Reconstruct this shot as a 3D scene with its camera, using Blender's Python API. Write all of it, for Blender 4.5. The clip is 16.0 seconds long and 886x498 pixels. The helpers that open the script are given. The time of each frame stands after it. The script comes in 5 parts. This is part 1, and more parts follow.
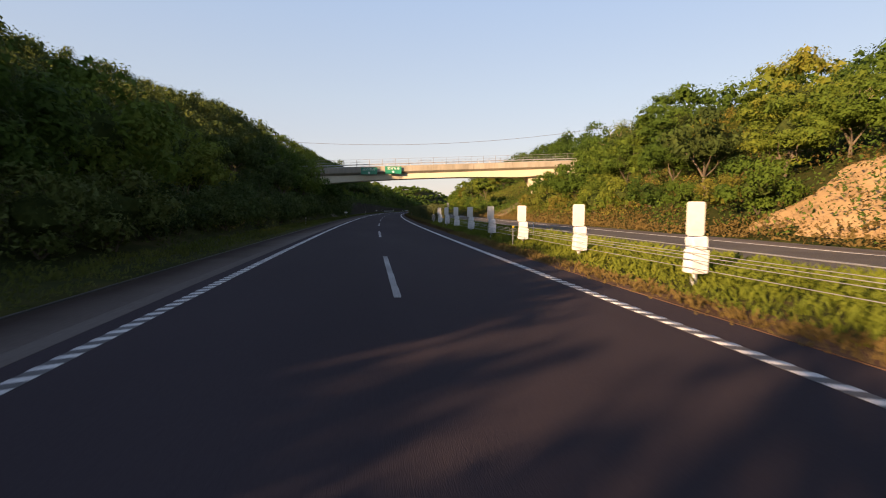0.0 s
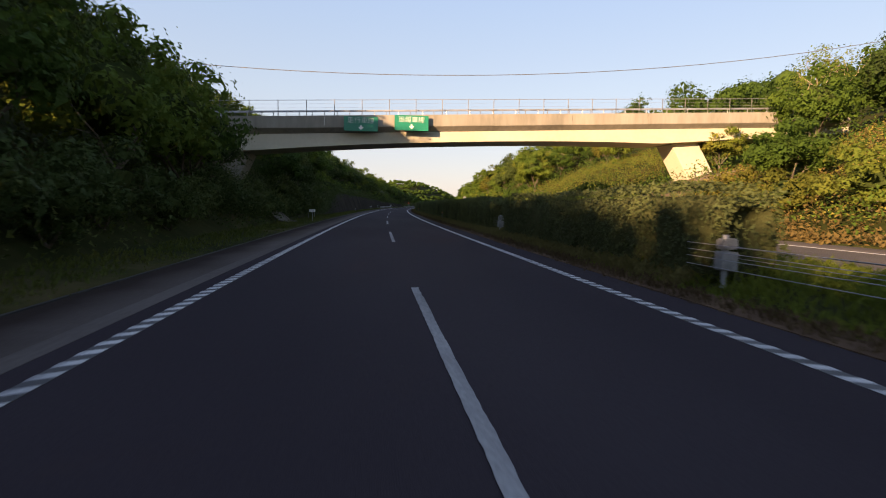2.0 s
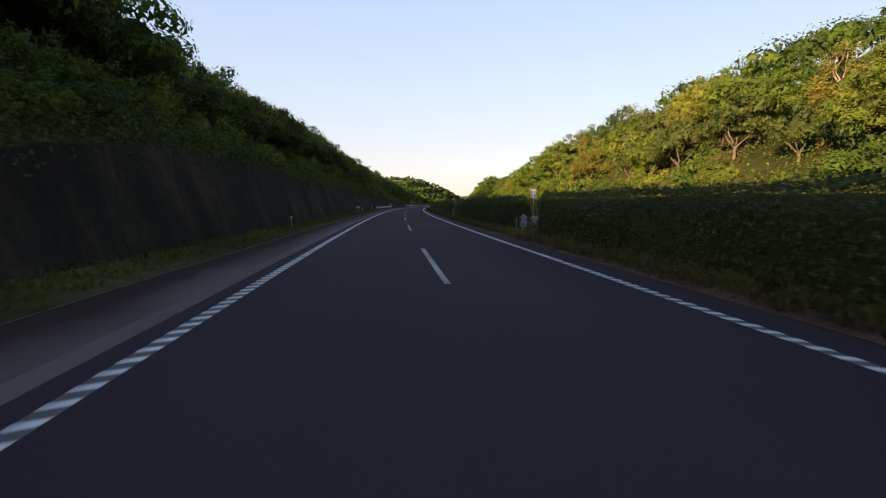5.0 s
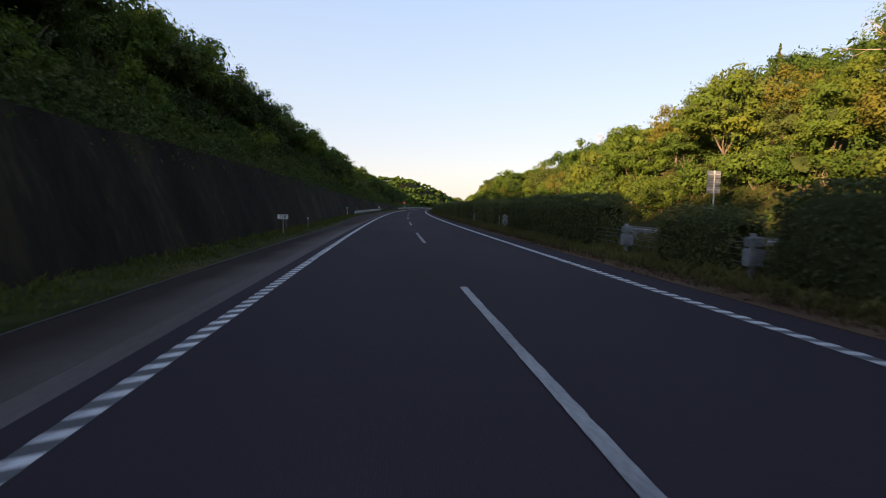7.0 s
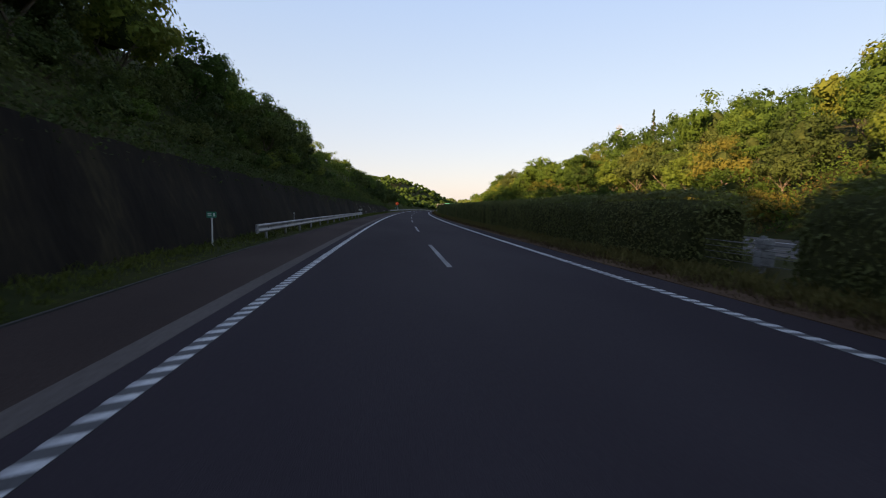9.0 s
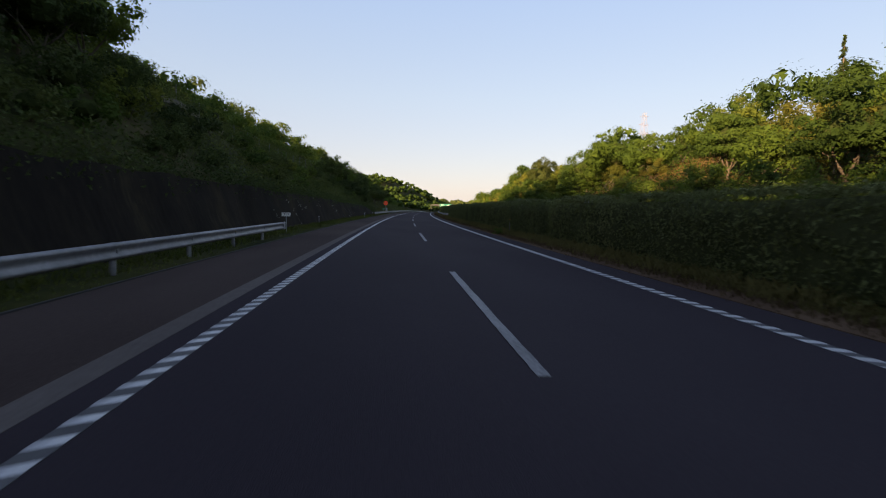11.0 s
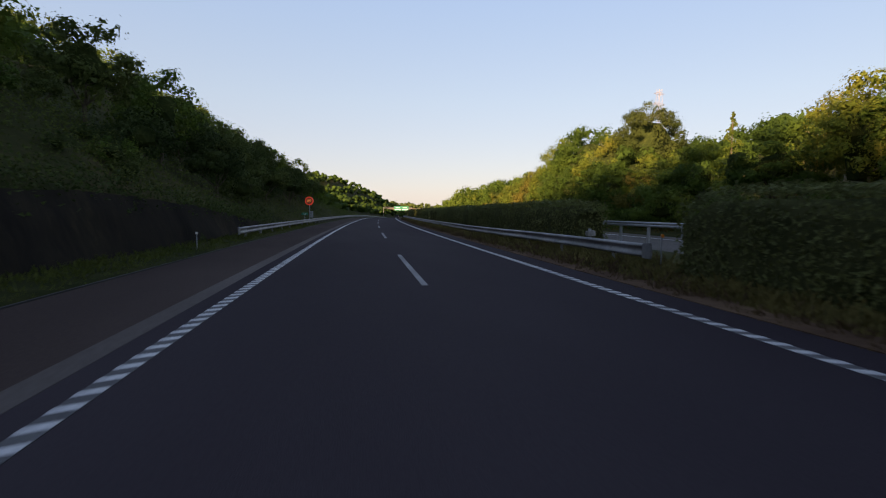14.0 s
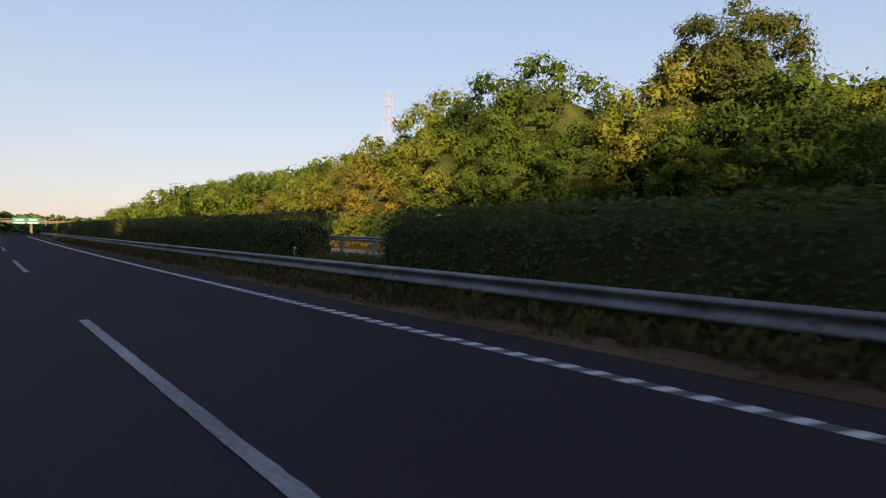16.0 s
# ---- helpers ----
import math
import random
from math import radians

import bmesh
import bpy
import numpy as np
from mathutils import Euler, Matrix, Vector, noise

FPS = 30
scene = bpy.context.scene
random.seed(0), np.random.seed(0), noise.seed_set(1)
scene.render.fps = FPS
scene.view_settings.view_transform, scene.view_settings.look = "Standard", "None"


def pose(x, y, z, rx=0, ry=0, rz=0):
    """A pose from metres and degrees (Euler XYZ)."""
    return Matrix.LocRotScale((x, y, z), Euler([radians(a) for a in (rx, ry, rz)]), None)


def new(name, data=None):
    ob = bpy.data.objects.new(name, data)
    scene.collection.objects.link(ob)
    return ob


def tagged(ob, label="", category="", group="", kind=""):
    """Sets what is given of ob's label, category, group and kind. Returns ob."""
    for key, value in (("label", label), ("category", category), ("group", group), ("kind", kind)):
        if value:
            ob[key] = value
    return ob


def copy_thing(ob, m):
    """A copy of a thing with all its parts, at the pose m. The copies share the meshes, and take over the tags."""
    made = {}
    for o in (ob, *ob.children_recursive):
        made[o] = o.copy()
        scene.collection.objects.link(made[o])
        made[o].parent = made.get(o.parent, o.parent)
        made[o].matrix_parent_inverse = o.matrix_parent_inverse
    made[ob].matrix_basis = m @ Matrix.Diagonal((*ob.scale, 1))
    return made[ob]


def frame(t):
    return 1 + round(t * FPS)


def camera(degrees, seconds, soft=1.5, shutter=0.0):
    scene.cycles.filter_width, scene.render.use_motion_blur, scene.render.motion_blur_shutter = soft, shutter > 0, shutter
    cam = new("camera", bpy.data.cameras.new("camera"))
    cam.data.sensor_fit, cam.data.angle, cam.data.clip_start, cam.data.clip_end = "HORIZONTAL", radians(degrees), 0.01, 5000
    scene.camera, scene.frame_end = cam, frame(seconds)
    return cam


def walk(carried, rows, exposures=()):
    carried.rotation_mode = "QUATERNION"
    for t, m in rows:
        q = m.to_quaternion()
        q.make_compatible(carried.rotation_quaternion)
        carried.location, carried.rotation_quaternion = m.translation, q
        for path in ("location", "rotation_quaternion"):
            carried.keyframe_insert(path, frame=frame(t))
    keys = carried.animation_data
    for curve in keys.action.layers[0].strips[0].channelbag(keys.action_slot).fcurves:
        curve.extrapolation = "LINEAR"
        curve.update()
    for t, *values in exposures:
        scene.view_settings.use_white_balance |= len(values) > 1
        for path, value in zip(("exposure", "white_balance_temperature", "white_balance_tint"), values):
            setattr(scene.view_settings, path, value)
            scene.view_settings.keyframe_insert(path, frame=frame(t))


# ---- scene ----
ROAD_R = 2013.0
EYE_H = 1.530
PATH = [
    # seconds, x, y, pitch, roll, yaw
    (0.0, -0.499, 0.013, -4.29, -0.23, -8.17),
    (0.5, -0.446, 11.854, -4.46, -0.39, -8.22),
    (1.0, -0.389, 23.708, -4.59, -0.53, -8.42),
    (1.5, -0.315, 35.575, -4.68, -0.65, -8.70),
    (2.0, -0.194, 47.458, -4.74, -0.75, -8.93),
    (2.5, 0.006, 59.356, -4.78, -0.80, -9.02),
    (3.0, 0.301, 71.272, -4.81, -0.83, -9.01),
    (3.5, 0.694, 83.205, -4.84, -0.82, -9.00),
    (4.0, 1.180, 95.155, -4.86, -0.80, -9.07),
    (4.5, 1.747, 107.123, -4.87, -0.76, -9.21),
    (5.0, 2.382, 119.106, -4.85, -0.73, -9.43),
    (5.5, 3.076, 131.104, -4.81, -0.70, -9.69),
    (6.0, 3.830, 143.115, -4.76, -0.68, -9.99),
    (6.5, 4.650, 155.138, -4.70, -0.66, -10.33),
    (7.0, 5.551, 167.172, -4.64, -0.65, -10.68),
    (7.5, 6.543, 179.218, -4.60, -0.63, -10.99),
    (8.0, 7.633, 191.275, -4.56, -0.61, -11.25),
    (8.5, 8.818, 203.342, -4.53, -0.59, -11.48),
    (9.0, 10.091, 215.421, -4.49, -0.58, -11.73),
    (9.5, 11.444, 227.513, -4.46, -0.60, -12.04),
    (10.0, 12.874, 239.620, -4.43, -0.63, -12.37),
    (10.5, 14.383, 251.743, -4.40, -0.67, -12.67),
    (11.0, 15.974, 263.884, -4.38, -0.70, -12.90),
    (11.5, 17.648, 276.042, -4.35, -0.72, -13.07),
    (12.0, 19.400, 288.214, -4.33, -0.72, -13.26),
    (12.5, 21.220, 300.394, -4.30, -0.69, -13.65),
    (13.0, 23.096, 312.571, -4.25, -0.64, -14.43),
    (13.5, 25.026, 324.731, -4.14, -0.57, -15.88),
    (14.0, 27.018, 336.855, -3.96, -0.49, -18.72),
    (14.5, 29.079, 348.924, -3.69, -0.42, -23.82),
    (15.0, 31.213, 360.925, -3.32, -0.37, -31.52),
    (15.5, 33.418, 372.847, -2.82, -0.34, -41.47),
    (16.0, 35.685, 384.686, -2.18, -0.35, -53.20),
]
cam = camera(80.0, 16.0, soft=1.05, shutter=0.10)
walk(cam, [(t, pose(x, y, EYE_H, 90 + p, r, w)) for t, x, y, p, r, w in PATH], [(0.0, 1.44, 8100, 27), (1.0, 1.49, 8050, 27), (2.0, 1.57, 8000, 27), (3.0, 1.85, 8050, 27), (5.5, 1.73, 8000, 27), (7.0, 1.73, 8030, 27), (9.0, 1.61, 7980, 27), (12.5, 1.49, 7920, 27), (14.0, 1.44, 7920, 27), (16.0, 1.39, 7920, 27)])

# ---------------------------------------------------------------- world and light
SUN_EL, SUN_TO = radians(14.0), Vector((0.766, 0.643, 0))
SUN_TO.normalize()
wd = bpy.data.worlds.new("sky")
scene.world = wd
wd.use_nodes = True
wn = wd.node_tree.nodes
sky = wn.new("ShaderNodeTexSky")
sky.sky_type, sky.sun_disc = "NISHITA", False
sky.sun_elevation, sky.sun_rotation = SUN_EL, math.atan2(-SUN_TO.x, -SUN_TO.y)
sky.air_density, sky.dust_density, sky.ozone_density = 1.0, 0.5, 1.8
wn["Background"].inputs[1].default_value = 0.0715
# pale haze low over the hills that thins out towards the zenith
coord, split = wn.new("ShaderNodeTexCoord"), wn.new("ShaderNodeSeparateXYZ")
veil = wn.new("ShaderNodeValToRGB")
veil.color_ramp.elements[0].position, veil.color_ramp.elements[0].color = 0.03, (2.85, 3.4, 4.1, 1)
veil.color_ramp.elements[1].position, veil.color_ramp.elements[1].color = 1.0, (0.78, 1.28, 2.5, 1)
for height, tone in ((0.20, (2.5, 3.7, 4.85, 1)), (0.36, (2.05, 3.5, 5.35, 1)), (0.70, (1.15, 2.15, 3.7, 1))):
    veil.color_ramp.elements.new(height).color = tone
haze = wn.new("ShaderNodeMix")
haze.data_type = "RGBA"
haze.inputs["Factor"].default_value = 0.7
wl = wd.node_tree.links
wl.new(coord.outputs["Generated"], split.inputs[0])
wl.new(split.outputs["Z"], veil.inputs[0])
wl.new(sky.outputs[0], haze.inputs["A"])
wl.new(veil.outputs[0], haze.inputs["B"])
wl.new(haze.outputs["Result"], wn["Background"].inputs[0])
sun_data = bpy.data.lights.new("sun", "SUN")
sun_data.energy, sun_data.angle, sun_data.color = 5.0, radians(0.55), (1.0, 0.77, 0.49)
sun = new("sun", sun_data)
sun_dir = Vector((SUN_TO.x * math.cos(SUN_EL), SUN_TO.y * math.cos(SUN_EL), -math.sin(SUN_EL)))
sun.rotation_euler = sun_dir.to_track_quat("-Z", "Y").to_euler()
sun.location = (-60, -80, 60)

# ---------------------------------------------------------------- the road's line
rng = np.random.default_rng(7)


def fall(s):
    """The road lies level, then dips away far ahead."""
    return -0.00006 * max(0.0, s - 440.0) ** 2 if s < 800 else -7.776 - 0.043 * min(s - 800.0, 250.0)


def at(s, lat, z=0.0):
    """The place s metres along the road, lat metres to the right of its middle line."""
    a = s / ROAD_R
    return Vector((ROAD_R - (ROAD_R - lat) * math.cos(a), (ROAD_R - lat) * math.sin(a), z + fall(s)))


def site(s, lat, z=0.0, turn=0.0):
    """A pose there: x to the right, y along the road."""
    return Matrix.Translation(at(s, lat, z)) @ Matrix.Rotation(-s / ROAD_R + radians(turn), 4, "Z")


def ramp(x, a, b):
    t = min(1.0, max(0.0, (x - a) / (b - a)))
    return t * t * (3 - 2 * t)


def kerb_lat(s):
    return -5.45 - 0.27 * ramp(s, 10, 140) - 1.0 * ramp(s, 204, 242)


def wall_height(s):
    return 3.1 * ramp(s, 112, 140) - 0.9 * ramp(s, 215, 300) - 0.5 * ramp(s, 310, 350) - 1.5 * ramp(s, 356, 385)


def table(s, rows):
    """Straight lines between the rows of a table, rounded off at the joints."""
    v = 0.0
    for o in (-6, 0, 6):
        q = s + o
        if q <= rows[0][0]:
            v += rows[0][1]
        elif q >= rows[-1][0]:
            v += rows[-1][1]
        else:
            for (a, za), (b, zb) in zip(rows, rows[1:]):
                if q <= b:
                    v += za + (zb - za) * (q - a) / (b - a)
                    break
    return v / 3


# heights of the treetops 20 m to the left and 28 m to the right of the middle line
LEFT_TOPS = ((-45, 7.5), (-24, 7.5), (6, 7.5), (30, 10.6), (40, 10.4), (56, 13.0), (70, 14.8), (84, 15.2), (100, 15.4), (135, 14.6), (170, 13.6), (200, 16.0), (230, 16.6), (262, 16.6), (290, 16.8), (312, 13.0), (340, 12.3), (370, 13.4), (405, 13.2), (438, 14.8), (462, 11.6), (490, 9.5), (560, 7.0), (640, 5.0))
RIGHT_TOPS = ((-40, 11.0), (30, 11.4), (90, 11.2), (107, 9.6), (122, 12.0), (165, 13.3), (208, 13.3), (226, 12.9), (242, 10.4), (275, 10.2), (305, 11.2), (332, 12.0), (352, 9.6), (385, 9.8), (400, 10.5), (460, 10.2), (540, 10.5), (640, 9.0))


def left_trees(s):
    return 6.0 - 2.9 * ramp(s, 294, 306) + 2.9 * ramp(s, 360, 385)


def lump(x, y, size, seed=0.0):
    return noise.noise(Vector((x / size, y / size, seed)))


def land(s, lat):
    """The height of the ground over the road's level."""
    if lat < 0:
        edge = kerb_lat(s)
        if lat > edge - 0.05:
            return -0.14
        verge = 0.06 + 0.05 * (edge - lat)
        foot = edge - 2.0
        if lat > foot:
            return verge
        h = wall_height(s)
        top = foot - 0.35 - 0.25 * h
        if lat > top:
            return 0.16 + h * (foot - lat) / (foot - top)
        d = top - lat
        z20 = table(s, LEFT_TOPS) - left_trees(s)
        z0 = 0.16 + h
        k1 = max(0.1, (z20 - z0) / (20 + top))
        k2 = 0.26 + 0.16 * ramp(s, -40, -10) + 0.17 * ramp(s, 95, 175) - 0.10 * ramp(s, 295, 325) * (1 - ramp(s, 400, 430)) - 0.22 * ramp(s, 430, 560)
        # k3 lifts unseen ground behind the crest so it blocks the sun
        k3 = 0.30 + 0.25 * ramp(s, 180, 250) - 0.34 * ramp(s, 258, 300) * (1 - ramp(s, 410, 450)) - 0.2 * ramp(s, 430, 560)
        d20 = 20 + top
        z = z0 + k1 * min(d, d20) + k2 * max(0, min(d - d20, 25)) + k3 * max(0, min(d - d20 - 25, 38)) + 0.12 * max(0, min(d - d20 - 63, 60)) - 0.1 * max(0, min(d - d20 - 123, 300))
        z += (0.25 + 0.006 * d) * 2.6 * lump(s, lat, 17.0) * ramp(d, 1, 14)
        z += 17 * math.exp(-((s - 860) / 110) ** 2 - ((lat + 95) / 55) ** 2)
        return z
    if lat < 4.42:
        return -0.14
    if lat < 9.3:
        bank = 0.18 * ramp(s, 66, 76) * ramp(lat, 6.2, 7.2) * (1 - ramp(lat, 8.3, 9.2))
        return -0.06 * (1 - ramp(lat, 5.15, 5.5)) + 0.19 * ramp(lat, 5.2, 6.6) + 0.05 * lump(s, lat, 1.6) * ramp(lat, 5.1, 5.6) + bank - 0.14 * ramp(lat, 8.6, 9.3)
    if lat < 19.4:
        return -0.14
    d = lat - 20.2
    if d < 0:
        return 0.05
    z28 = table(s, RIGHT_TOPS) - 7.2 - 2.4 * ramp(s, 340, 390)
    k2 = 0.35 + 0.11 * ramp(s, 130, 170) - 0.13 * ramp(s, 240, 262)
    z = 0.05 + (z28 / 7.8) * min(d, 7.8) * ramp(d, -2, 2) + k2 * max(0, min(d - 7.8, 26)) + k2 * 0.55 * max(0, min(d - 33.8, 60))
    z += (0.3 + 0.008 * d) * 2.6 * lump(s, lat, 15.0, 4.0) * ramp(d, 1, 12)
    z += 16 * math.exp(-((s - 800) / 200) ** 2) * ramp(lat, 40, 190)
    return z


# ---------------------------------------------------------------- materials
def material(name, base, rough=0.8, metal=0.0):
    m = bpy.data.materials.new(name)
    m.use_nodes = True
    b = m.node_tree.nodes["Principled BSDF"]
    b.inputs["Base Color"].default_value = (*base, 1)
    b.inputs["Roughness"].default_value = rough
    b.inputs["Metallic"].default_value = metal
    return m


def varied(name, tones, scale, rough=0.85, metal=0.0, bump=0.3, fine=None, bump_scale=None, stretch=(1, 1, 1), spec=0.4):
    """A material whose colour wanders between tones at two scales, with fine relief."""
    m = material(name, tones[0], rough, metal)
    nt = m.node_tree
    b = nt.nodes["Principled BSDF"]
    b.inputs["Specular IOR Level"].default_value = spec
    co = nt.nodes.new("ShaderNodeTexCoord")
    mp = nt.nodes.new("ShaderNodeMapping")
    mp.inputs["Scale"].default_value = stretch
    nt.links.new(co.outputs["Object"], mp.inputs["Vector"])
    big = nt.nodes.new("ShaderNodeTexNoise")
    big.inputs["Scale"].default_value, big.inputs["Detail"].default_value = scale, 6
    small = nt.nodes.new("ShaderNodeTexNoise")
    small.inputs["Scale"].default_value, small.inputs["Detail"].default_value = fine or scale * 14, 5
    add = nt.nodes.new("ShaderNodeMath")
    add.operation = "MULTIPLY_ADD"
    add.inputs[1].default_value = 0.45
    cr = nt.nodes.new("ShaderNodeValToRGB")
    cr.color_ramp.elements[0].position, cr.color_ramp.elements[1].position = 0.46, 0.96
    cr.color_ramp.elements[0].color = (*tones[0], 1)
    cr.color_ramp.elements[1].color = (*tones[-1], 1)
    for i, tone in enumerate(tones[1:-1]):
        e = cr.color_ramp.elements.new(0.46 + 0.5 * (i + 1) / (len(tones) - 1))
        e.color = (*tone, 1)
    for n in (big, small):
        nt.links.new(mp.outputs[0], n.inputs["Vector"])
    nt.links.new(small.outputs[0], add.inputs[0])
    nt.links.new(big.outputs[0], add.inputs[2])
    nt.links.new(add.outputs[0], cr.inputs[0])
    nt.links.new(cr.outputs[0], b.inputs["Base Color"])
    bp = nt.nodes.new("ShaderNodeBump")
    bp.inputs["Strength"].default_value, bp.inputs["Distance"].default_value = bump, 0.02
    if bump_scale:
        third = nt.nodes.new("ShaderNodeTexNoise")
        third.inputs["Scale"].default_value, third.inputs["Detail"].default_value = bump_scale, 4
        nt.links.new(mp.outputs[0], third.inputs["Vector"])
        nt.links.new(third.outputs[0], bp.inputs["Height"])
    else:
        nt.links.new(small.outputs[0], bp.inputs["Height"])
    nt.links.new(bp.outputs[0], b.inputs["Normal"])
    return m


def foliage(name, tones, glow=0.35, rough=0.7):
    """Leaves: colour differs from leaf to leaf and plant to plant, and light shines through."""
    m = material(name, tones[0], rough)
    nt = m.node_tree
    b = nt.nodes["Principled BSDF"]
    b.inputs["Specular IOR Level"].default_value = 0.10
    geo = nt.nodes.new("ShaderNodeNewGeometry")
    info = nt.nodes.new("ShaderNodeObjectInfo")
    co = nt.nodes.new("ShaderNodeTexCoord")
    big = nt.nodes.new("ShaderNodeTexNoise")
    big.inputs["Scale"].default_value, big.inputs["Detail"].default_value = 0.22, 3
    nt.links.new(geo.outputs["Position"], big.inputs["Vector"])
    mix1 = nt.nodes.new("ShaderNodeMath")
    mix1.operation = "MULTIPLY_ADD"
    mix1.inputs[1].default_value = 0.16
    nt.links.new(geo.outputs["Random Per Island"], mix1.inputs[0])
    mix2 = nt.nodes.new("ShaderNodeMath")
    mix2.operation = "MULTIPLY_ADD"
    mix2.inputs[1].default_value = 0.58
    nt.links.new(info.outputs["Random"], mix2.inputs[0])
    sub = nt.nodes.new("ShaderNodeMath")
    sub.operation = "MULTIPLY_ADD"
    sub.inputs[1].default_value, sub.inputs[2].default_value = 0.95, -0.42
    nt.links.new(big.outputs[0], sub.inputs[0])
    nt.links.new(sub.outputs[0], mix2.inputs[2])
    nt.links.new(mix2.outputs[0], mix1.inputs[2])
    cr = nt.nodes.new("ShaderNodeValToRGB")
    n = len(tones)
    cr.color_ramp.elements[0].color, cr.color_ramp.elements[1].color = (*tones[0], 1), (*tones[-1], 1)
    for i in range(1, n - 1):
        e = cr.color_ramp.elements.new(i / (n - 1))
        e.color = (*tones[i], 1)
    nt.links.new(mix1.outputs[0], cr.inputs[0])
    nt.links.new(cr.outputs[0], b.inputs["Base Color"])
    grain = nt.nodes.new("ShaderNodeTexNoise")
    grain.inputs["Scale"].default_value, grain.inputs["Detail"].default_value = 7.0, 4
    nt.links.new(geo.outputs["Position"], grain.inputs["Vector"])
    bp = nt.nodes.new("ShaderNodeBump")
    bp.inputs["Strength"].default_value, bp.inputs["Distance"].default_value = 0.9, 0.16
    nt.links.new(grain.outputs[0], bp.inputs["Height"])
    nt.links.new(bp.outputs[0], b.inputs["Normal"])
    tr = nt.nodes.new("ShaderNodeBsdfTranslucent")
    nt.links.new(cr.outputs[0], tr.inputs[0])
    ms = nt.nodes.new("ShaderNodeMixShader")
    ms.inputs[0].default_value = glow
    nt.links.new(b.outputs[0], ms.inputs[1])
    nt.links.new(tr.outputs[0], ms.inputs[2])
    nt.links.new(ms.outputs[0], nt.nodes["Material Output"].inputs[0])
    return m


ASPHALT = varied("asphalt", [(0.034, 0.0268, 0.0315), (0.043, 0.034, 0.039), (0.053, 0.043, 0.048)], 0.22, 0.9, bump=0.5, fine=38, bump_scale=120, stretch=(1, 0.25, 1), spec=0.04)
OLD_ASPHALT = varied("old asphalt", [(0.052, 0.043, 0.038), (0.072, 0.061, 0.053), (0.095, 0.082, 0.072)], 0.3, 0.88, bump=0.5, fine=30, bump_scale=90)
SHOULDER = varied("shoulder asphalt", [(0.042, 0.030, 0.027), (0.058, 0.041, 0.036), (0.078, 0.056, 0.049)], 0.25, 0.95, bump=0.5, fine=30, bump_scale=90, stretch=(1, 0.3, 1), spec=0.04)
GUTTER = varied("gutter concrete", [(0.088, 0.074, 0.067), (0.115, 0.097, 0.088), (0.145, 0.123, 0.112)], 0.4, 0.95, bump=0.3, fine=16, stretch=(1, 0.25, 1), spec=0.05)
EDGE_SOIL = varied("reddish roadside soil", [(0.066, 0.038, 0.025), (0.106, 0.063, 0.041), (0.16, 0.10, 0.062)], 0.5, 0.97, bump=0.8, fine=7.0, spec=0.03)


def dirty_shoulder():
    """Pale concrete by the lane that turns to reddish dirt towards the kerb, with a ragged border."""
    m = varied("dirty shoulder", [(0.082, 0.069, 0.062), (0.108, 0.091, 0.082), (0.138, 0.117, 0.106)], 0.4, 0.95, bump=0.4, fine=20, stretch=(1, 0.3, 1), spec=0.04)
    nt = m.node_tree
    b = nt.nodes["Principled BSDF"]
    pale = b.inputs["Base Color"].links[0].from_socket
    geo = nt.nodes.new("ShaderNodeNewGeometry")
    off = nt.nodes.new("ShaderNodeVectorMath")
    off.operation = "SUBTRACT"
    off.inputs[1].default_value = (ROAD_R, 0, 0)
    size = nt.nodes.new("ShaderNodeVectorMath")
    size.operation = "LENGTH"
    wander = nt.nodes.new("ShaderNodeTexNoise")
    wander.inputs["Scale"].default_value, wander.inputs["Detail"].default_value = 0.5, 6
    sway = nt.nodes.new("ShaderNodeMath")
    sway.operation = "MULTIPLY_ADD"
    sway.inputs[1].default_value = 1.0
    span = nt.nodes.new("ShaderNodeMapRange")
    span.inputs["From Min"].default_value, span.inputs["From Max"].default_value = ROAD_R + 4.62, ROAD_R + 5.75
    dirt = nt.nodes.new("ShaderNodeValToRGB")
    dirt.color_ramp.elements[0].color, dirt.color_ramp.elements[1].color = (0.062, 0.043, 0.038, 1), (0.036, 0.026, 0.022, 1)
    mix = nt.nodes.new("ShaderNodeMix")
    mix.data_type = "RGBA"
    for a, c in ((geo.outputs["Position"], off.inputs[0]), (off.outputs[0], size.inputs[0]), (geo.outputs["Position"], wander.inputs["Vector"]), (wander.outputs[0], sway.inputs[0]), (size.outputs["Value"], sway.inputs[2]), (sway.outputs[0], span.inputs["Value"]), (span.outputs[0], mix.inputs["Factor"]), (span.outputs[0], dirt.inputs[0]), (pale, mix.inputs["A"]), (dirt.outputs[0], mix.inputs["B"]), (mix.outputs["Result"], b.inputs["Base Color"])):
        nt.links.new(a, c)
    return m


DIRTY_SHOULDER = dirty_shoulder()
KERB = varied("kerb concrete", [(0.0224, 0.0208, 0.0192), (0.0384, 0.0352, 0.032)], 0.8, 0.92, fine=12)
PAINT = varied("road paint", [(0.36, 0.355, 0.36), (0.52, 0.515, 0.515), (0.62, 0.615, 0.61)], 0.9, 0.6, bump=0.25, fine=34, stretch=(1, 0.6, 1))
DASH_PAINT = varied("speckled lane paint", [(0.12, 0.118, 0.118), (0.25, 0.245, 0.245), (0.38, 0.375, 0.37)], 0.9, 0.8, bump=0.3, fine=30, stretch=(1, 0.35, 1), spec=0.15)
WORN_PAINT = varied("worn road paint", [(0.05, 0.047, 0.048), (0.08, 0.077, 0.078), (0.12, 0.118, 0.118)], 1.2, 0.75, bump=0.25, fine=30)
